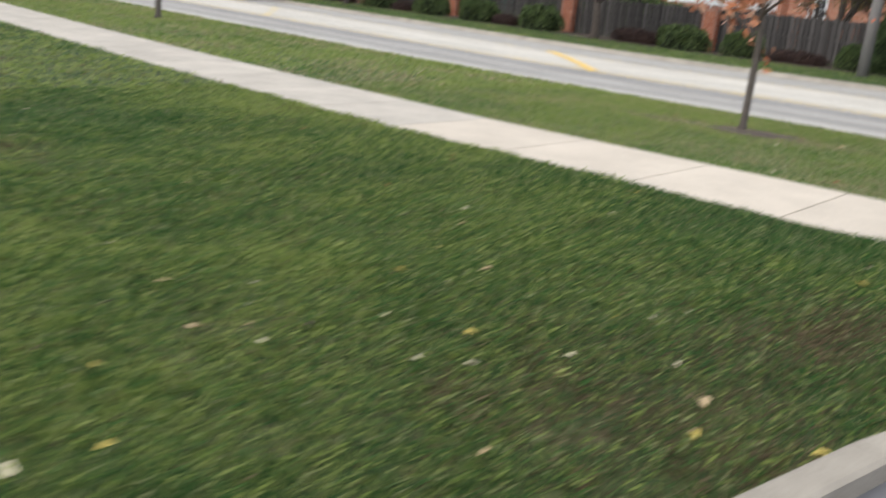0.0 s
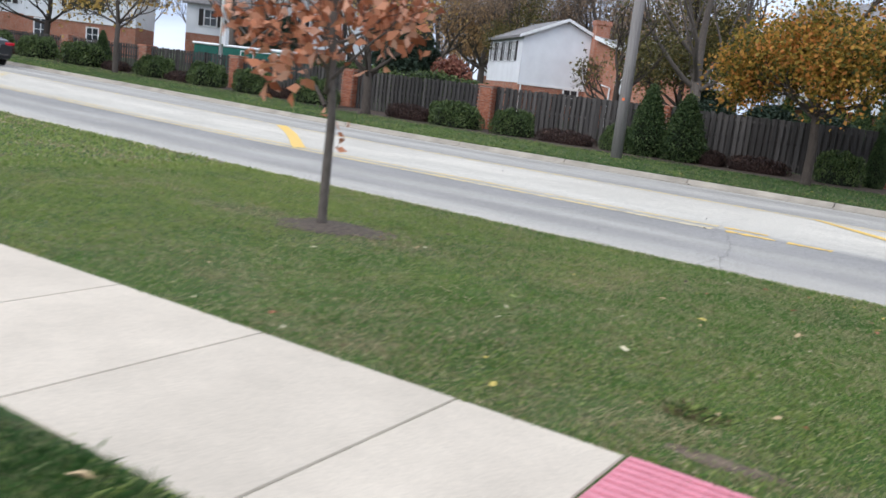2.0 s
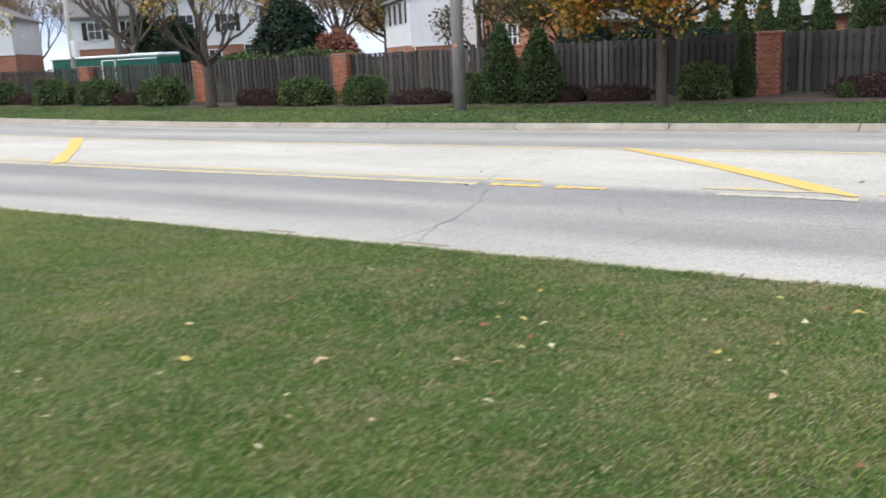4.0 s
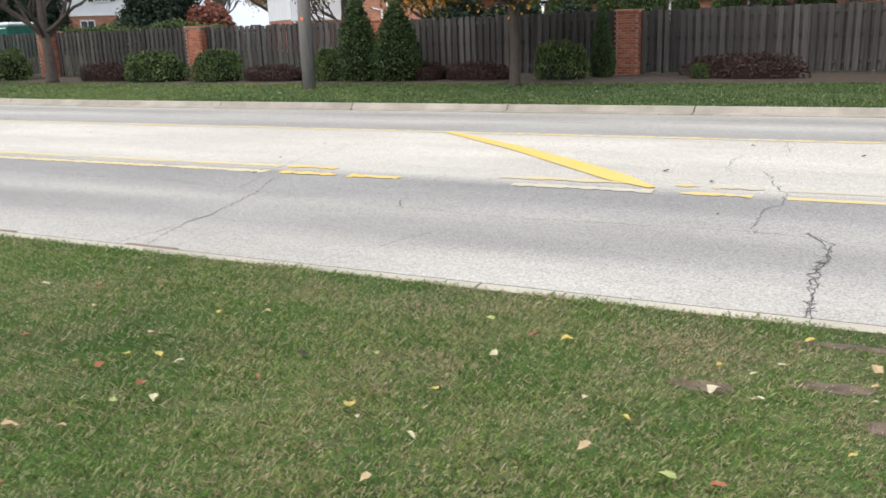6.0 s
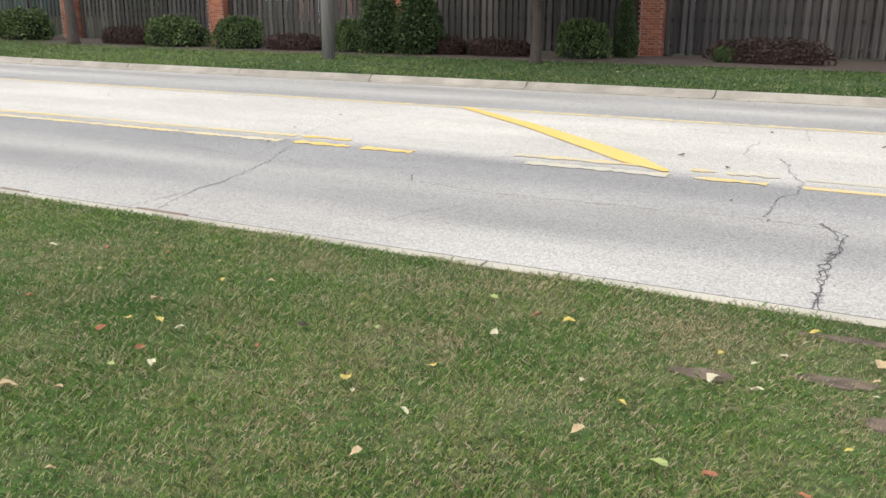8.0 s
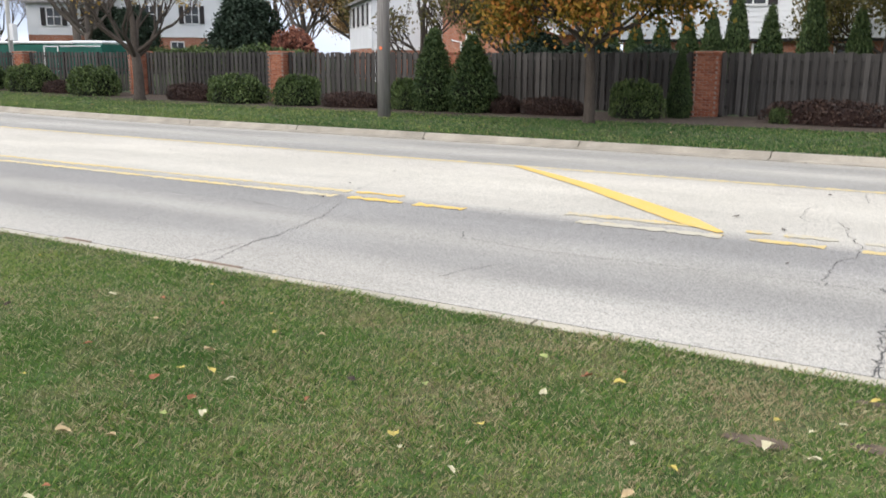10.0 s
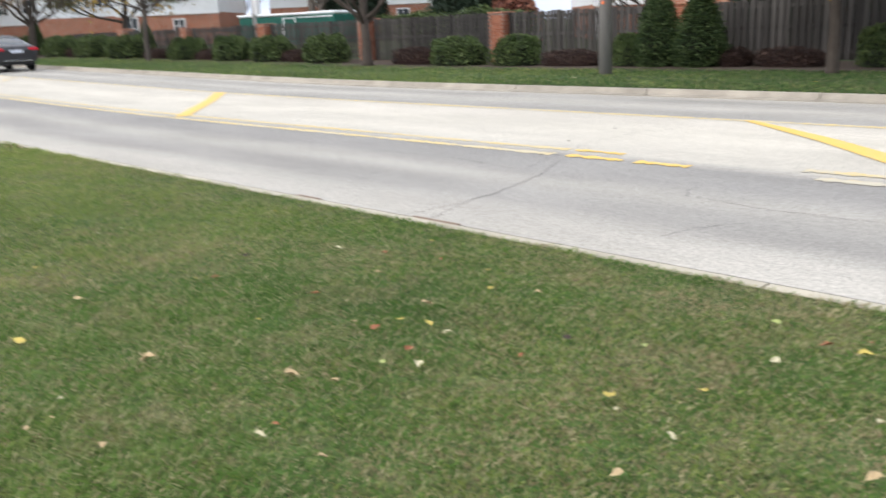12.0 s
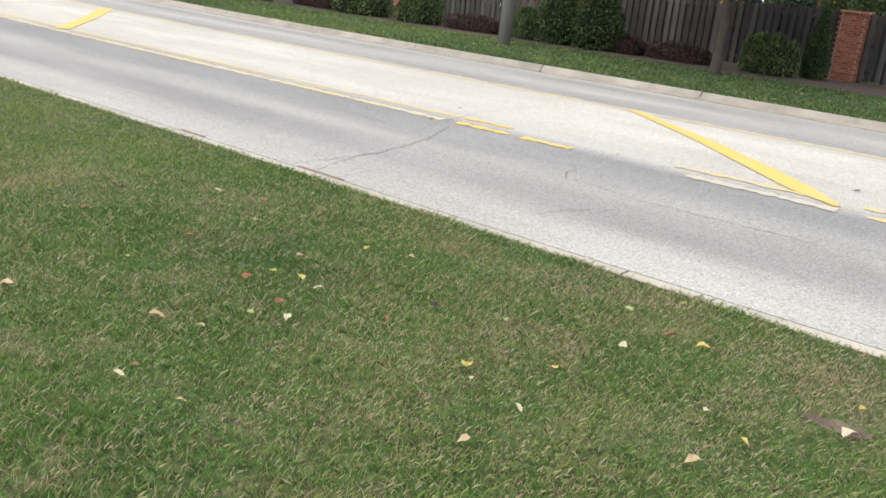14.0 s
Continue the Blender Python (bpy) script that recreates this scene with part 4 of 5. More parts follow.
Geo().box(0.12, -0.12, 2.0, 0.42, 0.12, 2.75, 0.02).obj("junction_box", M_TRIM, lpole, "white junction box")
g = Geo()
for za, zb in ((6.6, 9.6), (7.6, 9.7)):
    pts = [(-55.2 + 43.2 * k / 24, 20.6 - 0.65 * k / 24, za + rise(-55) + (zb - za) * k / 24 - 0.9 * 4 * (k / 24) * (1 - k / 24)) for k in range(25)]
    g.tube(pts, [0.018] * 25, 5)
tagged(g.obj("overhead_cable", M_CABLE), "black overhead cables strung between utility poles", "cable")

# ================= houses =================
def window(parent, m, w, h, shutters=False):
    fr = Geo().box(-w / 2, -0.02, 0, w / 2, 0.02, h, 0, m).obj("window", M_GLASS, parent, "dark window glass")
    t = 0.09
    for nm, x0, x1, z0, z1 in (("sill", -w / 2 - t, w / 2 + t, -t, 0), ("lintel", -w / 2 - t, w / 2 + t, h, h + t), ("jamb", -w / 2 - t, -w / 2, 0, h), ("jamb", w / 2, w / 2 + t, 0, h), ("glazing_bar", -0.025, 0.025, 0, h), ("sash_bar", -w / 2, w / 2, h / 2 - 0.025, h / 2 + 0.025)):
        Geo().box(x0, -0.07 if nm[0] != "s" or nm == "sill" else -0.06, z0, x1, 0.05, z1, 0, m).obj(nm, M_TRIM, fr, "white frame")
    if shutters:
        for s in (-1, 1):
            c = s * (w / 2 + t + 0.2)
            Geo().box(c - 0.18, -0.06, -0.05, c + 0.18, 0.0, h + 0.05, 0.01, m).obj("shutter", M_SHUTTER, fr, "dark shutter")


def siding(parent, name, w, z0, z1, m, peak=0.0, rows_h=0.2):
    """Lapped boards on a wall of width w in the plane y = 0 of m; peak adds a gable."""
    g = Geo()
    z = z0
    top = z1 + peak
    while z < top - 0.03:
        zz = min(z + rows_h, top)
        def half(q):
            return w / 2 if q <= z1 else max(0.02, w / 2 * (1 - (q - z1) / max(peak, 1e-3)))
        a, b = half(z), half(zz)
        g.add([(-a, -0.035, z), (a, -0.035, z), (b, -0.008, zz), (-b, -0.008, zz), (a, 0.0, z), (-a, 0.0, z)], [(0, 1, 2, 3), (0, 5, 4, 1)], m)
        z = zz
    return g.obj(name, M_SIDING, parent)


def house(label, m, w, d, z_brick, z_eave, peak, wins, side_wins=(), left_wing=None):
    """A gable-ended house: its front gable lies in y = 0 from x = 0 to w, its ridge runs back."""
    h = thing("house", m, label, "house")
    Geo().box(0, 0, -0.4, w, d, z_brick).obj("brick_wall", M_BRICKWORK, h, "red brick ground floor")
    g = Geo()
    g.add([(0, 0, z_brick), (w, 0, z_brick), (w, 0, z_eave), (w / 2, 0, z_eave + peak), (0, 0, z_eave), (0, d, z_brick), (w, d, z_brick), (w, d, z_eave), (w / 2, d, z_eave + peak), (0, d, z_eave)],
          [(0, 1, 2, 3, 4), (9, 8, 7, 6, 5), (0, 4, 9, 5), (1, 6, 7, 2), (0, 5, 6, 1)])
    g.obj("upper_wall", M_SIDING, h, "white upper storey")
    siding(h, "gable_siding", w, z_brick - 0.02, z_eave, Matrix.Translation((w / 2, -0.002, 0)), peak)
    siding(h, "side_siding", d, z_brick - 0.02, z_eave, Matrix.Translation((-0.002, d / 2, 0)) @ Matrix.Rotation(-math.pi / 2, 4, "Z"))
    siding(h, "side_siding", d, z_brick - 0.02, z_eave, Matrix.Translation((w + 0.002, d / 2, 0)) @ Matrix.Rotation(math.pi / 2, 4, "Z"))
    g = Geo()
    o, t, k = 0.35, 0.16, peak / (w / 2)
    for s in (-1, 1):
        e = w / 2 + o
        prof = [(w / 2, z_eave + peak + 0.02), (w / 2 + s * e, z_eave - o * k + 0.02), (w / 2 + s * e, z_eave - o * k + 0.02 + t), (w / 2, z_eave + peak + 0.02 + t)]
        g.add([(x, y, z) for y in (-0.3, d + 0.3) for x, z in prof], [(0, 1, 2, 3), (7, 6, 5, 4), (0, 4, 5, 1), (1, 5, 6, 2), (2, 6, 7, 3)])
    g.obj("roof", M_SHINGLE, h, "grey shingle roof")
    g = Geo()
    for s in (-1, 1):
        e = w / 2 + o
        g.add([(w / 2, -0.34, z_eave + peak), (w / 2 + s * e, -0.34, z_eave - o * k), (w / 2 + s * e, -0.34, z_eave - o * k + 0.2), (w / 2, -0.34, z_eave + peak + 0.2),
               (w / 2, -0.29, z_eave + peak), (w / 2 + s * e, -0.29, z_eave - o * k), (w / 2 + s * e, -0.29, z_eave - o * k + 0.2), (w / 2, -0.29, z_eave + peak + 0.2)],
              [(0, 1, 2, 3), (0, 4, 5, 1), (3, 2, 6, 7)])
    g.obj("rake_board", M_TRIM, h, "white rake board")
    Geo().box(-0.05, -0.08, z_brick - 0.12, w + 0.05, -0.005, z_brick + 0.03, 0.01).obj("band", M_TRIM, h, "white band")
    for x, z, ww, hh, sh in wins:
        window(h, pose(x, -0.03, z), ww, hh, sh)
    for y, z, ww, hh, sh in side_wins:
        window(h, Matrix.Translation((-0.03, y, z)) @ Matrix.Rotation(-math.pi / 2, 4, "Z"), ww, hh, sh)
    if left_wing:
        lw, ld, le = left_wing
        Geo().box(-lw, 0.6, -0.4, 0, 0.6 + ld, z_brick).obj("brick_wall", M_BRICKWORK, h, "red brick ground floor")
        Geo().box(-lw, 0.6, z_brick, 0, 0.6 + ld, le).obj("upper_wall", M_SIDING, h, "white upper storey")
        siding(h, "wing_siding", lw, z_brick, le, Matrix.Translation((-lw / 2, 0.598, 0)))
        g = Geo()
        rz = le + ld * 0.28
        g.add([(-lw - 0.3, 0.25, le - 0.05), (0, 0.25, le - 0.05), (0, 0.6 + ld / 2, rz), (-lw - 0.3, 0.6 + ld / 2, rz), (0, 0.95 + ld, le - 0.05), (-lw - 0.3, 0.95 + ld, le - 0.05),
               (-lw - 0.3, 0.25, le + 0.1), (0, 0.25, le + 0.1), (0, 0.6 + ld / 2, rz + 0.15), (-lw - 0.3, 0.6 + ld / 2, rz + 0.15), (0, 0.95 + ld, le + 0.1), (-lw - 0.3, 0.95 + ld, le + 0.1)],
              [(6, 7, 8, 9), (9, 8, 10, 11), (0, 6, 9, 3), (3, 9, 11, 5), (0, 1, 7, 6), (0, 3, 2, 1), (3, 5, 4, 2)])
        g.obj("roof", M_SHINGLE, h, "grey shingle roof")
        for x in (-lw * 0.25, -lw * 0.7):
            window(h, pose(x, 0.57, z_brick + 0.75), 0.95, 1.25, True)
    return h


TURN = math.degrees(math.atan2(0.68, 0.73))
wh = house("white sided house with a brick base and tall brick chimney", pose(-29.66, 46.1, 0, 0, 0, TURN), 5.6, 9.5, 2.25, 5.25, 1.2,
           [(3.6, 1.15, 0.9, 0.95, False)], [(2.0, 3.7, 0.7, 1.2, True), (4.0, 3.7, 0.7, 1.2, True), (6.0, 3.7, 0.7, 1.2, True), (8.0, 3.7, 0.7, 1.2, True)])
Geo().box(4.55, -0.75, -0.3, 5.5, 0.0, 6.55, 0.02).box(4.48, -0.82, 6.45, 5.57, 0.07, 6.75, 0.02).obj("chimney", M_BRICKWORK, wh, "tall red brick chimney")
Geo().tube([(0.15, -0.1, 0), (0.15, -0.1, 2.2)], [0.05, 0.05], 6).obj("downpipe", M_TRIM, wh)
# brick wing with a falling roof line
wing = thing("brick_house", pose(-23.6, 44.0, 0), "red brick house wing with a white framed window", "house")
g = Geo()
g.add([(x, y, z) for y in (0, 8) for x, z in ((0, -0.4), (6.6, -0.4), (6.6, 3.0), (0, 5.2))], [(0, 1, 2, 3), (7, 6, 5, 4), (0, 4, 5, 1), (1, 5, 6, 2), (2, 6, 7, 3), (3, 7, 4, 0)])
g.obj("wall", M_BRICKWORK, wing)
g = Geo()
g.add([(x, y, z) for y in (-0.25, 8.2) for x, z in ((-0.1, 5.25), (7.0, 2.89), (7.0, 3.05), (-0.1, 5.42))], [(0, 1, 2, 3), (7, 6, 5, 4), (0, 4, 5, 1), (1, 5, 6, 2), (2, 6, 7, 3), (3, 7, 4, 0)])
g.obj("roof", M_SHINGLE, wing, "grey roof with a white edge")
Geo().add([(x, y, z) for y in (-0.3, -0.255) for x, z in ((-0.1, 5.2), (7.0, 2.84), (7.0, 3.06), (-0.1, 5.43))], [(0, 1, 2, 3), (7, 6, 5, 4), (0, 4, 5, 1), (2, 6, 7, 3)]).obj("rake_board", M_TRIM, wing, "white rake board")
window(wing, pose(1.85, -0.02, 1.75), 0.55, 1.25)
Geo().tube([(1.2, -0.08, 0), (1.2, -0.08, 2.5), (0.6, -0.08, 2.62)], [0.045] * 3, 6).obj("downpipe", M_TRIM, wing)

house("white sided house with a brick base and shuttered windows", pose(-67.6, 35.4, 0.4, 0, 0, TURN), 8.2, 10, 2.75, 5.45, 1.95,
      [(3.6, 3.7, 0.9, 1.25, True), (4.9, 3.7, 0.9, 1.25, True), (5.0, 1.3, 0.8, 0.95, False), (1.2, 0.9, 0.9, 1.6, False)], (), (6.5, 8, 5.0))
house("white house with dark shutters behind the gardens", pose(-56.2, 49.8, 0.3, 0, 0, TURN), 8.4, 10, 3.0, 5.9, 1.6,
      [(2.6, 4.0, 1.0, 1.3, True), (5.8, 4.0, 1.0, 1.3, True), (4.6, 1.4, 0.9, 1.1, False), (7.4, 0.9, 0.8, 1.9, False)], (), (6.5, 8, 5.4))
house("white house far along the street", pose(-94, 34, 0.5, 0, 0, TURN), 8, 10, 2.6, 5.4, 1.8, [(2.5, 3.6, 1, 1.25, True), (5.5, 3.6, 1, 1.25, True)], (), (6, 8, 5))
house("grey roofed house far behind the gardens", pose(-40, 74, 0.2, 0, 0, TURN), 8, 10, 2.6, 5.4, 1.8, [(2.5, 3.6, 1, 1.25, True), (5.5, 3.6, 1, 1.25, True)], (), (6, 8, 5))

rh = thing("house", pose(-12.0, 40.0, 0.0), "long white sided house with brick base and brown gutter", "house")
Geo().box(0, 0, -0.4, 17, 9, 2.5).obj("brick_wall", M_BRICKWORK, rh, "red brick ground floor")
Geo().box(0, -0.4, 2.5, 17, 9, 6.2).obj("upper_wall", M_SIDING, rh, "white upper storey")
siding(rh, "siding", 17, 2.5, 6.2, Matrix.Translation((8.5, -0.402, 0)), 0.0, 0.22)
Geo().box(0, -0.4, 2.38, 17, 0.0, 2.5, 0.01).obj("soffit", M_BLACK, rh, "dark soffit under the overhang")
Geo().box(-0.3, -0.95, 6.1, 17.3, -0.75, 6.3, 0.03).obj("gutter", M_GUTTER, rh, "brown gutter")
Geo().add([(x, y, z) for x in (-0.3, 17.3) for y, z in ((-0.8, 6.2), (4.3, 8.0), (9.4, 6.2))], [(0, 3, 4, 1), (1, 4, 5, 2), (0, 1, 2), (5, 4, 3), (0, 2, 5, 3)]).obj("roof", M_SHINGLE, rh, "grey shingle roof")
for x, z, w, h in ((2.0, 3.9, 1.0, 1.4), (5.6, 3.9, 1.0, 1.4), (9.7, 3.9, 1.2, 1.5), (13, 3.9, 1.2, 1.5)):
    window(rh, pose(x, -0.43, z), w, h, True)
for x in (6.2, 9.4):
    window(rh, pose(x, -0.02, 1.2), 1.0, 1.0)

# long green trailer with a white roof behind the fence
ang = math.degrees(math.atan2(1.79, 5.83))
tr = thing("trailer", pose(-40.7, 28.6, 0.3, 0, 0, ang), "long dark green trailer with a white roof behind a fence", "trailer")
Geo().box(0, 0, 0.45, 6.1, 2.3, 1.92, 0.06).obj("body", M_TEAL, tr)
Geo().box(-0.08, -0.06, 1.92, 4.6, 2.36, 2.06, 0.05).obj("roof", M_WHITE_ROOF, tr, "white roof")
Geo().box(4.3, 0.1, 1.92, 6.12, 2.2, 2.09, 0.06).obj("hatch", M_WHITE_ROOF, tr, "pale raised roof end")
for x0, x1, z0, z1 in ((2.9, 3.7, 1.78, 1.83), (2.9, 2.95, 0.6, 1.8), (3.65, 3.7, 0.6, 1.8), (3.8, 6.0, 1.8, 1.85)):
    Geo().box(x0, -0.03, z0, x1, 0.0, z1).obj("trim", M_TRIM, tr, "pale trim")
for x in (1.2, 4.9):
    for y in (0.15, 2.15):
        Geo().tube([(x, y - 0.12, 0.1), (x, y + 0.12, 0.1)], [0.38, 0.38], 16).obj("wheel", M_TYRE, tr)


# ================= cars =================
def car(m, label, paint):
    """A four-door saloon; x runs from its tail to its nose, y to its left."""
    c = thing("car", m, label, "car")
    L, W = 4.88, 1.87
    def section(x, hw, zb, zs, zt, tw):
        return [(x, -hw * 0.86, zb), (x, -hw, zb + 0.16), (x, -hw * 1.0, zs - 0.14), (x, -hw * 0.93, zs), (x, -tw, zt), (x, tw, zt), (x, hw * 0.93, zs), (x, hw, zs - 0.14), (x, hw, zb + 0.16), (x, hw * 0.86, zb)]
    secs = [section(0.0, 0.74, 0.42, 0.80, 0.86, 0.55), section(0.06, 0.84, 0.30, 0.95, 1.02, 0.66), section(0.35, 0.91, 0.24, 0.99, 1.09, 0.70), section(0.9, 0.935, 0.22, 0.97, 1.05, 0.74),
            section(1.6, 0.935, 0.2, 0.95, 0.99, 0.78), section(2.8, 0.935, 0.2, 0.93, 0.96, 0.78), section(3.5, 0.925, 0.2, 0.92, 0.97, 0.74), section(4.2, 0.90, 0.22, 0.80, 0.87, 0.70), section(4.65, 0.83, 0.26, 0.66, 0.72, 0.62), section(4.88, 0.66, 0.36, 0.52, 0.56, 0.5)]
    g = Geo()
    for s in secs:
        g.v += s
    for i in range(len(secs) - 1):
        for j in range(9):
            g.f.append((i * 10 + j, i * 10 + 10 + j, i * 10 + 11 + j, i * 10 + j + 1))
        g.f.append((i * 10 + 9, i * 10 + 19, i * 10 + 10, i * 10))
    g.f += [tuple(range(10)), tuple(reversed(range(len(secs) * 10 - 10, len(secs) * 10)))]
    body = g.obj("body", paint, c, smooth=False)
    cab = [(0.55, 0.68, 1.05, 1.06), (1.25, 0.66, 1.0, 1.36), (1.8, 0.63, 0.97, 1.475), (2.4, 0.63, 0.96, 1.49), (2.9, 0.64, 0.95, 1.42), (3.65, 0.70, 0.95, 0.97)]
    def shell(name, mat_, grow, zcut):
        g = Geo()
        for x, tw, zb, zt in cab:
            k = (zt - zb) / 0.55
            low = 0.83 + grow
            top = low + (tw - 0.1 - low) * max(0.05, k) if k > 0.05 else low - 0.03
            g.v += [(x, -low, zb - 0.03), (x, -top, zt - 0.05 * k + grow), (x, -top * 0.8, zt + grow), (x, top * 0.8, zt + grow), (x, top, zt - 0.05 * k + grow), (x, low, zb - 0.03)]
        for i in range(len(cab) - 1):
            for j in range(5):
                if zcut and j in (0, 4):
                    continue
                if zcut and i in (0, 4):
                    continue
                g.f.append((i * 6 + j, i * 6 + 6 + j, i * 6 + 7 + j, i * 6 + j + 1))
        return g.obj(name, mat_, c, smooth=True)
    shell("glasshouse", M_GLASS, 0.0, False)
    tagged(shell("roof", paint, 0.006, True))
    for s in (-1, 1):
        g = Geo()
        g.tube([(0.8, s * 0.86, 1.0), (1.3, s * 0.8, 1.2), (1.8, s * 0.73, 1.37), (2.4, s * 0.71, 1.41), (2.95, s * 0.75, 1.34), (3.6, s * 0.86, 0.98), (0.8, s * 0.875, 0.97)], [0.02] * 7, 5)
        g.obj("window_strip", M_CHROME, c, "bright window strip")
        Geo().box(2.12, s * 0.79 - 0.03, 0.98, 2.2, s * 0.79 + 0.03, 1.4).obj("pillar", M_BLACK, c)
        Geo().box(3.25, s * 0.98 - 0.1, 0.98, 3.43, s * 0.98 + 0.1, 1.12, 0.03).obj("mirror", paint, c)
        Geo().box(-0.02, s * 0.7 - 0.2, 0.83, 0.16, s * 0.7 + 0.2, 0.96, 0.03).obj("tail_lamp", M_TAIL, c, "red tail lamp")
        for x in (1.0, 3.76):
            y = s * 0.84
            w = Geo().tube([(x, y - 0.11, 0.335), (x, y - 0.09, 0.335), (x, y + 0.09, 0.335), (x, y + 0.11, 0.335)], [0.29, 0.335, 0.335, 0.29], 22).obj("wheel", M_TYRE, c)
            r = Geo().tube([(x, y + s * 0.1, 0.335), (x, y + s * 0.118, 0.335)], [0.24, 0.22], 18)
            for k in range(5):
                a = 2 * math.pi * k / 5
                r.tube([(x, y + s * 0.122, 0.335), (x + 0.2 * math.cos(a), y + s * 0.122, 0.335 + 0.2 * math.sin(a))], [0.035, 0.02], 4)
            r.obj("rim", M_RIM, w, "dark spoked rim")
            Geo().tube([(x, y + s * 0.07, 0.335), (x, y + s * 0.1, 0.335)], [0.39, 0.37], 20).obj("wheel_arch", M_BLACK, c)
    Geo().box(-0.035, -0.26, 0.74, 0.05, 0.26, 0.87, 0.01).obj("number_plate", M_PLATE, c, "pale number plate")
    Geo().box(-0.01, -0.72, 0.28, 0.12, 0.72, 0.42, 0.03).obj("bumper", M_BLACK, c, "black lower bumper")
    Geo().box(-0.03, -0.6, 0.43, 0.03, 0.6, 0.455, 0.005).obj("bumper_strip", M_CHROME, c, "bright bumper strip")
    return c


HEAD = 180 - math.degrees(math.atan(SLOPE))
car(pose(-38.0, along(-38, 13.6) + 0.45, rise(-40.5) - 0.02, 0, 0, HEAD), "dark grey four-door car driving on the asphalt road", M_CARPAINT)
car(pose(-51.5, along(-51.5, 13.6) + 0.5, rise(-54) - 0.02, 0, 0, HEAD), "white car driving further along the road", M_WHITEPAINT)

# ================= small things on the ground =================
rl = random.Random(3)


def leaf_mesh(kind, seed):
    r = random.Random(seed)
    g = Geo()
    n = 9
    g.v.append((0, 0, 0.004))
    for k in range(n):
        a = 2 * math.pi * k / n
        q = (0.55 + 0.45 * abs(math.cos(1.5 * a))) * r.uniform(0.75, 1.1)
        g.v.append((0.055 * q * math.cos(a) * 1.25, 0.042 * q * math.sin(a), 0.02 * abs(math.sin(a)) * r.uniform(0.3, 1.6) + r.uniform(0, 0.008)))
    g.f = [(0, k + 1, (k + 1) % n + 1) for k in range(n)]
    g.tube([(0.05, 0, 0.004), (0.09, 0.004, 0.012)], [0.0016, 0.0012], 4)
    return g.mesh("fallen_leaf", M_LITTER[kind])


LEAF = {k: [leaf_mesh(k, 10 * i + j) for j in range(4)] for i, k in enumerate(M_LITTER)}
WORDS = {"tan": "dry tan leaf lying in the grass", "cream": "pale cream dry leaf lying in the grass", "yellow": "yellow fallen leaf lying in the grass", "brown": "curled red brown leaf lying in the grass", "dark": "dark withered leaf lying in the grass", "lime": "yellow green fallen leaf lying in the grass"}


def fallen(x, y, kind, s=1.0, z=None, t=None):
    zz = (0.035 + float(lawn_z(x, y)) if z is None else z) + rise(x)
    s *= 0.56 if z is None or z < 0.1 else 0.9
    ob = new("fallen_leaf", rl.choice(LEAF[kind]))
    ob.matrix_basis = pose(x, y, zz, rl.uniform(-15, 15), rl.uniform(-15, 15), rl.uniform(0, 360) if t is None else t) @ Matrix.Scale(s, 4)
    return tagged(ob, WORDS[kind], "leaf", "fallen leaves")


# leaves lying on the lawns, from the western end to the driveway
for x, y, k, s in ((-12.51, 1.26, "cream", 0.9), (-11.63, 1.19, "cream", 0.9), (-10.68, 1.04, "cream", 0.7), (-9.78, 2.72, "brown", 0.9), (-9.04, 5.7, "cream", 0.6), (-8.78, 2.24, "cream", 0.7), (-8.73, 4.97, "cream", 0.6), (-7.98, -7.87, "cream", 1.1), (-7.57, -5.84, "dark", 1), (-7.57, 1.17, "cream", 1), (-7.45, -5.34, "cream", 1.2), (-7.27, -7.98, "tan", 1.1), (-7.18, -5.7, "tan", 1), (-7.08, 2.27, "tan", 1.2), (-7.07, -3.45, "yellow", 1), (-6.89, -6.27, "yellow", 1), (-6.82, -5.45, "tan", 0.9), (-6.78, -1.03, "cream", 1), (-6.77, -4.38, "cream", 0.8), (-6.73, -6.81, "yellow", 1), (-6.67, -8.2, "tan", 1.2), (-6.6, 5.92, "cream", 0.6), (-6.56, -8.72, "yellow", 0.8), (-6.51, -6.01, "tan", 0.7)):
    fallen(x, y, k, s)
for x, y, k, s in ((-6.43, -6.73, "cream", 0.9), (-6.43, -6.37, "tan", 1.2), (-6.41, 4.63, "cream", 0.6), (-6.39, -7.76, "dark", 0.8), (-6.39, 3.91, "cream", 0.6), (-6.36, -8.05, "cream", 1), (-6.35, 3.68, "cream", 0.7), (-6.27, -7.38, "cream", 0.8), (-6.18, -0.85, "brown", 0.9), (-6.02, -9.3, "cream", 1.3), (-5.97, -8.99, "yellow", 0.9), (-5.89, -1.04, "cream", 1.1), (-5.87, -7.21, "yellow", 0.9), (-5.82, -7.63, "cream", 0.8), (-5.81, 2.13, "brown", 0.5), (-5.78, 0.87, "brown", 0.6), (-5.63, -7.49, "cream", 1.2), (-5.43, -5.74, "cream", 0.6), (-5.41, -7.04, "cream", 0.9), (-5.4, -6.26, "cream", 0.8), (-5.38, 1.24, "lime", 1), (-5.33, -5.99, "cream", 0.6), (-5.25, 2.76, "cream", 0.6), (-5.24, 0.87, "cream", 0.8)):
    fallen(x, y, k, s)
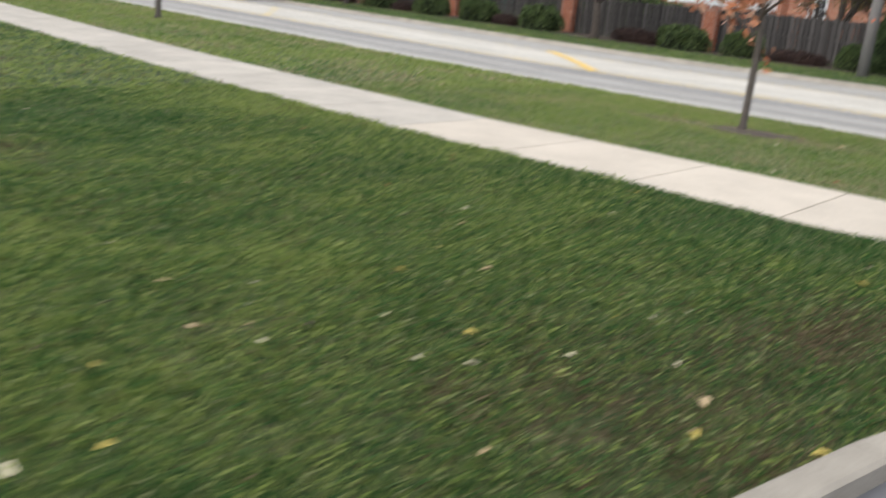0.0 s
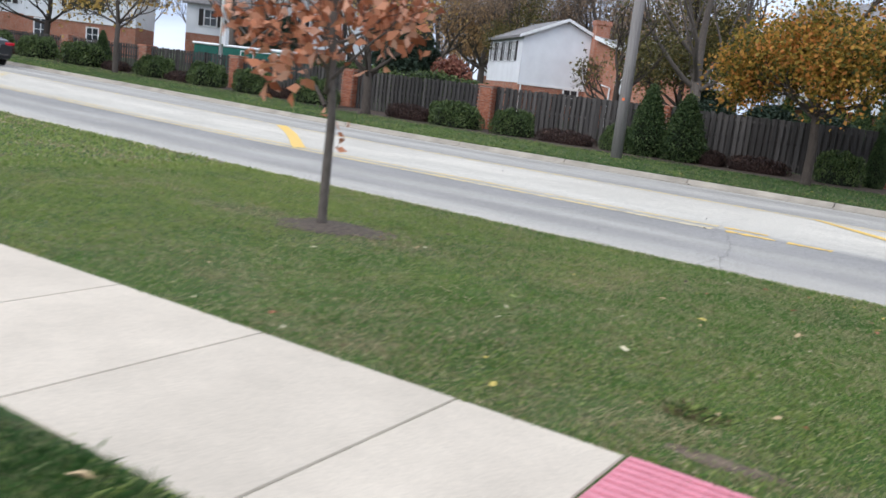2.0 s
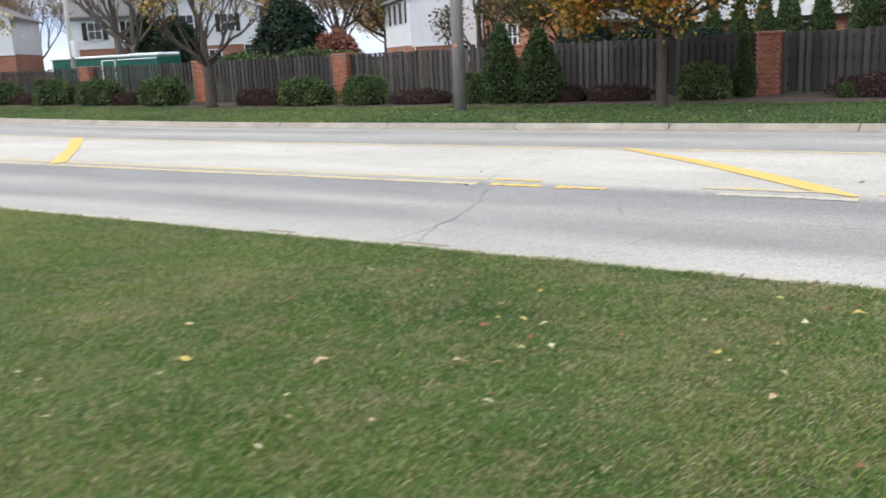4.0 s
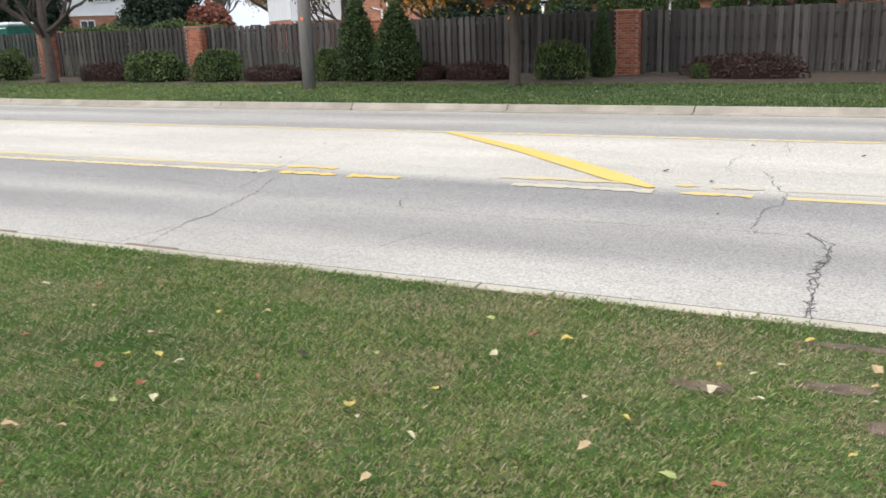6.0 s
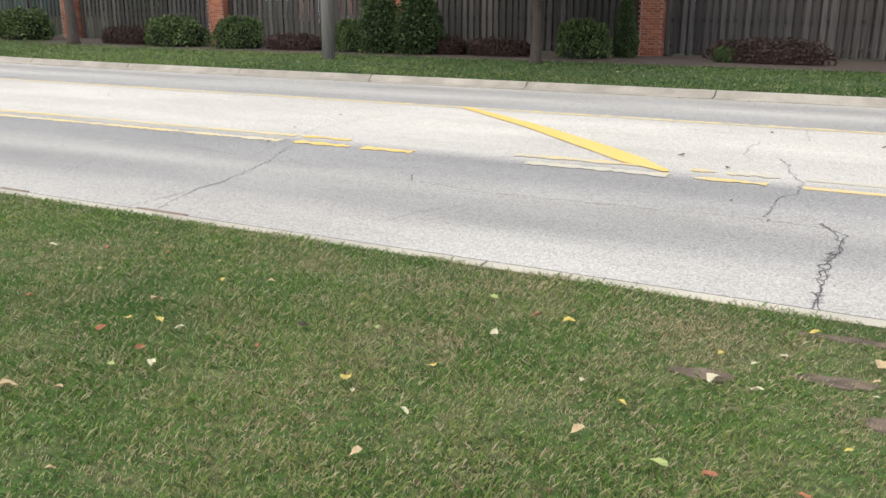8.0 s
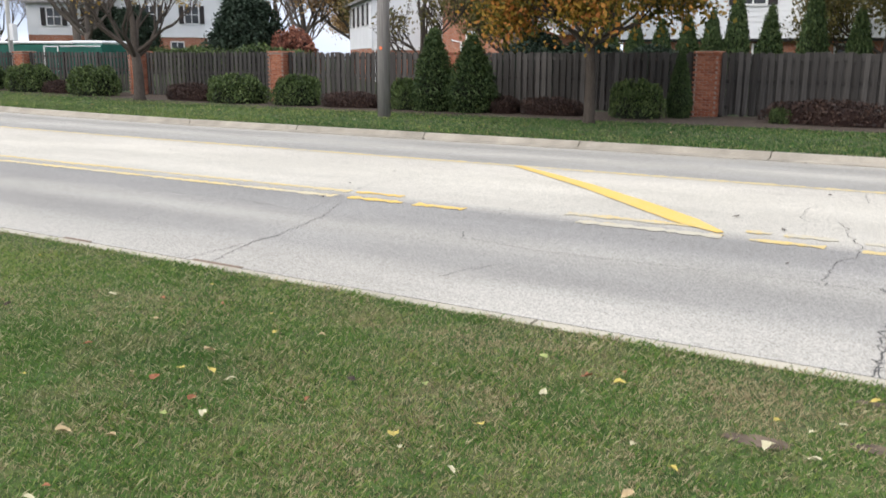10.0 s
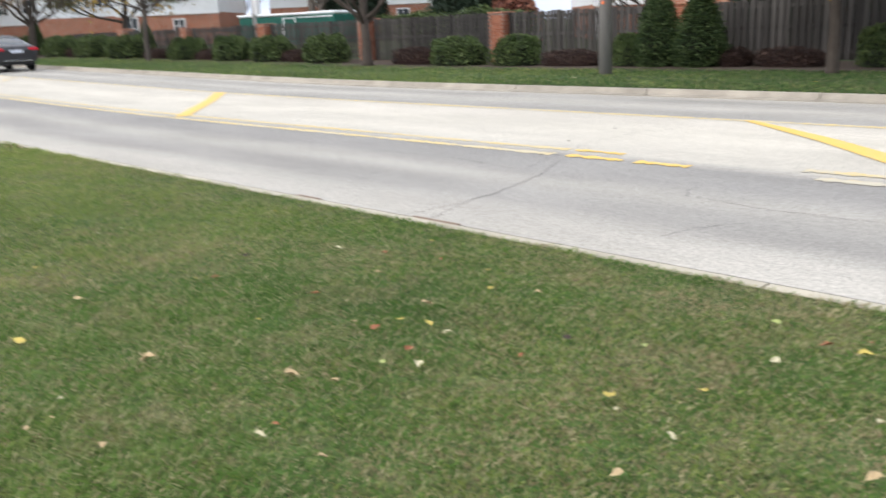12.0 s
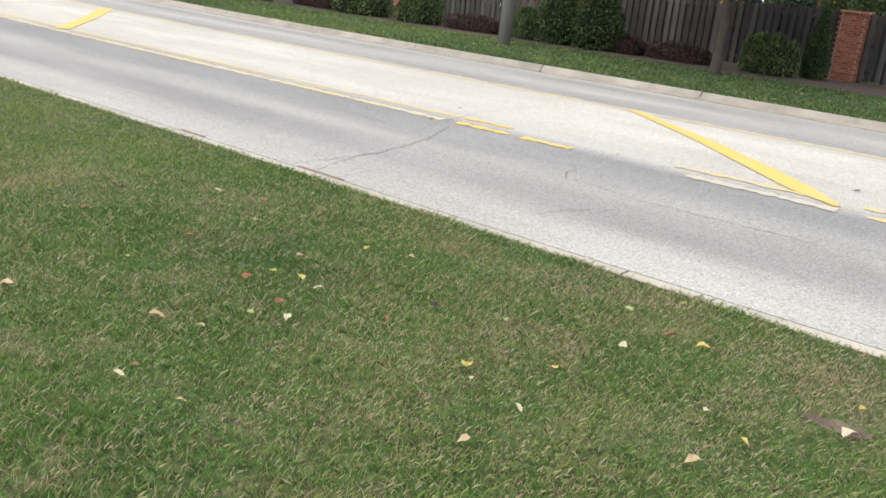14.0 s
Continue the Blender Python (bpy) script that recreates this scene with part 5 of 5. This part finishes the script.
for x, y, k, s in ((-5.12, -8.03, "tan", 0.7), (-5.12, 0.54, "cream", 0.9), (-5.04, -6.71, "cream", 0.7), (-4.96, -3.22, "tan", 1.8), (-4.95, -4.06, "cream", 0.9), (-4.86, -4.51, "yellow", 1.2), (-4.81, -3.62, "cream", 1.2), (-4.78, -7.0, "tan", 1.5), (-4.73, 4.03, "dark", 1), (-4.72, 1.58, "cream", 0.7), (-4.67, -7.29, "yellow", 0.8), (-4.67, -0.45, "yellow", 0.8), (-4.54, 2.69, "tan", 1.1), (-4.51, -5.16, "tan", 0.8), (-4.5, 1.55, "cream", 0.6), (-4.43, 4.64, "cream", 1), (-4.37, -0.87, "yellow", 1.2), (-4.36, 3.53, "brown", 0.8), (-4.26, -7.06, "yellow", 1.4), (-4.17, -3.55, "yellow", 0.8), (-4.12, -0.56, "tan", 0.6), (-4.11, 0.57, "cream", 1.6), (-4.05, 4.76, "brown", 1), (-3.99, 2.13, "yellow", 1.3)):
    fallen(x, y, k, s)
for x, y, k, s in ((-3.98, 1.22, "tan", 0.6), (-3.95, 1.9, "tan", 0.7), (-3.62, -0.41, "tan", 0.7), (-3.54, 3.71, "brown", 1), (-3.36, 3.16, "yellow", 0.6), (-3.26, 2.45, "tan", 1.3), (-3.21, -0.22, "tan", 0.9), (-3.14, 4.86, "yellow", 0.8), (-3.08, 1.94, "cream", 0.6), (-2.92, 0.01, "tan", 0.9), (-2.89, 1.72, "tan", 0.6), (-2.88, 4.0, "tan", 1.3), (-2.82, 4.51, "yellow", 0.8), (-2.8, 1.4, "cream", 0.9), (-2.77, 3.49, "brown", 1), (-2.77, 3.67, "yellow", 1.2), (-2.76, -0.01, "brown", 0.8), (-2.61, 3.74, "yellow", 1.1), (-2.55, 2.77, "tan", 1.2), (-2.51, 1.85, "tan", 0.8), (-2.43, 3.69, "cream", 0.8), (-2.39, 3.37, "brown", 0.9), (-2.35, 1.08, "lime", 0.7), (-2.35, 3.15, "lime", 0.8)):
    fallen(x, y, k, s)
for x, y, k, s in ((-2.34, 2.85, "tan", 0.8), (-2.2, 3.25, "cream", 1), (-2.13, 2.3, "cream", 0.8), (-1.92, 3.67, "brown", 0.8), (-1.9, 4.02, "dark", 1.2), (-1.8, 2.34, "tan", 0.7), (-1.55, 4.18, "lime", 1), (-1.41, 4.03, "lime", 0.6), (-1.32, 3.51, "yellow", 1.4), (-1.23, 3.41, "cream", 0.6), (-1.23, 4.99, "lime", 0.9), (-1.06, 3.83, "yellow", 0.8), (-0.98, 4.4, "cream", 1.1), (-0.94, 3.33, "cream", 0.9), (-0.92, 2.93, "tan", 0.9), (-0.89, 4.79, "brown", 1.2), (-0.74, 4.97, "brown", 1), (-0.71, 4.78, "yellow", 1.1), (-0.39, 3.99, "cream", 0.7), (-0.26, 3.49, "tan", 1.1), (-0.18, 3.83, "yellow", 0.8), (0.08, 3.35, "lime", 1.5), (0.11, 4.66, "yellow", 0.8), (0.12, 4.29, "cream", 1.5)):
    fallen(x, y, k, s)
for x, y, k, s in ((0.26, 3.35, "brown", 1), (0.27, 4.59, "cream", 0.7), (0.32, 4.25, "cream", 1), (0.39, 4.77, "cream", 0.8), (0.51, 5.25, "yellow", 0.9), (0.57, 3.35, "brown", 0.7), (0.7, 3.8, "yellow", 0.6), (0.79, 4.41, "cream", 0.6), (0.81, 4.87, "tan", 1.4)):
    fallen(x, y, k, s)
names = ["cream", "tan", "tan", "yellow", "brown", "dark", "lime"]
for i in range(100):
    side = i % 3
    x, y = (rl.uniform(-9, 1.0), rl.uniform(-1, 5.4)) if side == 0 else ((rl.uniform(-14, -4.2), rl.uniform(-9, -3.2)) if side == 1 else (rl.uniform(-30, 4), along(0, rl.uniform(16.2, 20.5))))
    if side == 2:
        y += 0.043 * -x
    fallen(x, y, rl.choice(names), rl.uniform(0.35, 0.75) if side < 2 else rl.uniform(0.6, 1.0), None if side < 2 else 0.11)
for x, o, s in ((-6.08, 9.09, 1.1), (-8.43, 15.55, 1.7), (-1.16, 10.27, 1.2), (-0.6, 9.8, 1.2), (-6.34, 11.22, 0.9), (-11.47, 11.52, 1), (-6.35, 10.08, 0.8), (-0.41, 12.13, 0.9), (0.86, 11.6, 1), (-0.38, 8.49, 0.7), (-2.2, 15.4, 0.9), (-1.1, 15.4, 1.3)):
    fallen(x, along(x, o), "dark", s, road_z(o) + 0.01)
for x, o, w, par in ((-5.11, 5.87, 0.6, near_curb), (-6.94, 5.87, 0.4, near_curb), (-2.95, 15.66, 0.62, far_curb)):
    zz = road_z(o)
    x -= SLOPE * o
    Geo().box(x, o - 0.032, zz - 0.02, x + w, o + 0.04, zz + 0.008, 0.004).obj("drain_grate", M_IRON, par, "rusted drain grate")


# ================= grass: blades on the lawns =================
def bare_at(x, y):
    """1 in the middle of bare soil and mulch, 0 outside, falling off towards the margin."""
    out = np.zeros(len(x))
    for cx, cy, a, b in [*BARE, (-8.36, 2.44, 0.62, 0.5)]:
        out = np.maximum(out, np.clip(1.25 - 0.75 * np.hypot((x - cx) / a, (y - cy) / b) ** 2, 0, 1))
    return out


LEFT_Y = np.array([p[1] for p in LEFT])
LEFT_X = np.array([p[0] for p in LEFT])


def drift(x, y, size, seed):
    """Smooth value noise over the ground, 0 to 1, with cells of the given size."""
    tab = np.random.default_rng(seed).random((64, 64))
    u, v = x / size, y / size
    iu, iv = np.floor(u).astype(int), np.floor(v).astype(int)
    fu, fv = u - iu, v - iv
    fu, fv = fu * fu * (3 - 2 * fu), fv * fv * (3 - 2 * fv)
    a, b, c, d = tab[iu % 64, iv % 64], tab[(iu + 1) % 64, iv % 64], tab[iu % 64, (iv + 1) % 64], tab[(iu + 1) % 64, (iv + 1) % 64]
    return (a * (1 - fu) + b * fu) * (1 - fv) + (c * (1 - fu) + d * fu) * fv


# places where the lawn has died back: x, y, radii, how far
WORN = [(-9.5, 2.15, 0.9, 0.4, 0.85), (-8.3, 2.1, 1.2, 0.8, 0.45), (-7.3, 2.3, 0.7, 0.4, 0.4), (0.33, 4.87, 0.9, 0.5, 0.8), (0.76, 4.15, 0.5, 0.5, 0.7), (-0.3, 3.67, 0.35, 0.2, 0.6), (-1.82, 5.17, 0.8, 0.2, 0.5), (-3.3, -0.5, 0.5, 0.4, 0.5),
        (-4.75, -7.2, 0.8, 0.9, 0.8), (-5.5, -7.8, 0.5, 0.4, 0.5), (-4.7, -5.6, 0.5, 1.0, 0.6), (-4.3, -4.5, 0.5, 0.6, 0.6), (-11.0, -7.2, 0.9, 0.35, 0.45), (-3.9, -0.8, 3.0, 0.25, 0.3)]


def grass(name, x0, x1, y0, y1, n, h, w, seed, label, skew=0.0, z0=0.0, lawn=True, blade=M_BLADE, focus=(0, 0), fade=1e6, dry=0.16, pale=0.3):
    """Bent blades scattered over a stretch of lawn: green, yellow green and dead ones in drifts, in tufts of uneven height."""
    nr = np.random.default_rng(seed)
    x = nr.uniform(x0, x1, n)
    y = nr.uniform(y0, y1, n) - skew * x
    if lawn:
        ok = (nr.random(n) > 0.85 * bare_at(x, y)) & (nr.random(n) < np.clip(1.15 - np.hypot(x - focus[0], y - focus[1]) / fade, 0.38, 1)) & (x < np.interp(y, LEFT_Y, LEFT_X) - 0.17) & (y < 5.71 - SLOPE * x + 0.02 * np.sin(x * 5.3) + nr.normal(0, 0.02, n))
        wy = np.maximum(0, -10.54 - x) * BEND
        edge = nr.normal(0, 0.035, n) + 0.05 * (drift(x, y * 0, 0.5, 5) - 0.4) * 2
        ok &= ~((y > -3.0 + wy - 0.04 + edge) & (y < -1.17 + wy - 0.01 + edge * 0.4))
        x, y = x[ok], y[ok]
    n = len(x)
    worn = np.zeros(n)
    for cx, cy, a, b, k in WORN:
        worn = np.maximum(worn, k * np.exp(-(((x - cx) / a) ** 2 + ((y - cy) / b) ** 2)))
    d1, d2, d3, d4 = drift(x, y, 1.3, 31), drift(x, y, 0.42, 32), drift(x, y, 0.15, 33), drift(x, y, 3.1, 34)
    p_dry = np.clip(dry * (0.35 + 3.2 * np.clip(0.5 * d1 + 0.3 * d2 + 0.2 * d3 - 0.38, 0, 1) / 0.35) + worn * (0.55 + 0.7 * d2), 0, 0.92)
    # pale share grows westward: the brighter light there is put into the blade mix
    p_pale = np.clip(pale * (0.2 + 2.6 * np.clip(0.45 * d4 + 0.35 * drift(x, y, 0.9, 35) + 0.2 * drift(x, y, 0.3, 36) - 0.3, 0, 1) / 0.45) * np.clip((-x - 1) / 6, 0.45, 1.35), 0, 0.9)
    pick = nr.random(n)
    sort = np.where(pick < p_dry, 2, np.where(nr.random(n) < p_pale, 1, 0))
    tuft = 0.62 + 0.5 * drift(x, y, 0.22, 37) + 0.25 * drift(x, y, 0.8, 38)
    hh = h * tuft * nr.uniform(0.45, 1.35, n) * np.where(sort == 2, 0.8, 1.0) * (1 - 0.2 * worn)
    a = nr.uniform(0, 2 * np.pi, n) + 2.5 * drift(x, y, 0.35, 39)
    lean = hh * nr.uniform(0.25, 1.4, n)
    side = np.stack([-np.sin(a), np.cos(a), np.zeros(n)], 1) * (w * nr.uniform(0.55, 1.35, n))[:, None]
    z = z0 + np.array([rise(v) for v in x]) if x0 < -14 else np.full(n, z0)
    if lawn:
        z = z + lawn_z(x, y)
    base = np.stack([x, y, z - 0.003], 1)
    mid = base + np.stack([np.cos(a) * lean * 0.35, np.sin(a) * lean * 0.35, hh * 0.6], 1)
    tip = base + np.stack([np.cos(a) * lean, np.sin(a) * lean, hh], 1)
    quad = np.stack([base - side, base + side, mid + side * 0.9, tip], 1)
    me = quick_mesh(name, quad.reshape(-1, 3), 4, blade)
    me.materials.append(M_BLADE_PALE)
    me.materials.append(M_BLADE_DEAD if blade is M_BLADE_LUSH else M_BLADE_DRY)
    me.polygons.foreach_set("material_index", sort.astype(np.int32))
    return tagged(new(name, me), label, "grass", kind="stuff")


grass("grass", -14, 2.0, -1.3, 6.3, 900000, 0.03, 0.0018, 2, "mown lawn strip of green and straw grass by the road", focus=(-1.5, 2.5), fade=8, dry=0.14, pale=0.36)
grass("grass", -14, -2.6, -9.6, -2.8, 460000, 0.045, 0.0025, 3, "lush green lawn before the sidewalk", focus=(-5.5, -6.5), fade=9, blade=M_BLADE_LUSH, dry=0.06, pale=0.24)
grass("grass", -16, -4, -18, -9.3, 80000, 0.055, 0.007, 8, "green lawn beside the driveway", blade=M_BLADE_LUSH, dry=0.06)
grass("grass", -46, -13, -1, 7.8, 90000, 0.05, 0.012, 4, "green lawn strip along the road", pale=0.4)
grass("grass", -40, -13, -10, -2, 60000, 0.05, 0.012, 5, "green lawn before the sidewalk", blade=M_BLADE_LUSH, dry=0.06, pale=0.5)
grass("grass", -50, 8, 15.99, 21.4, 170000, 0.045, 0.007, 6, "green verge beyond the road", SLOPE, 0.075, False, M_BLADE_LUSH, dry=0.05, pale=0.12)
for x0, x1, y0, y1, n in ((-3.5, -3.2, -0.36, -0.2, 420), (-3.42, -3.12, -0.28, -0.12, 380)):
    grass("grass_tuft", x0, x1, y0, y1, n, 0.05, 0.003, 9, "dark taller tuft of grass in the lawn", blade=M_BLADE_LUSH, dry=0.05, pale=0.5)
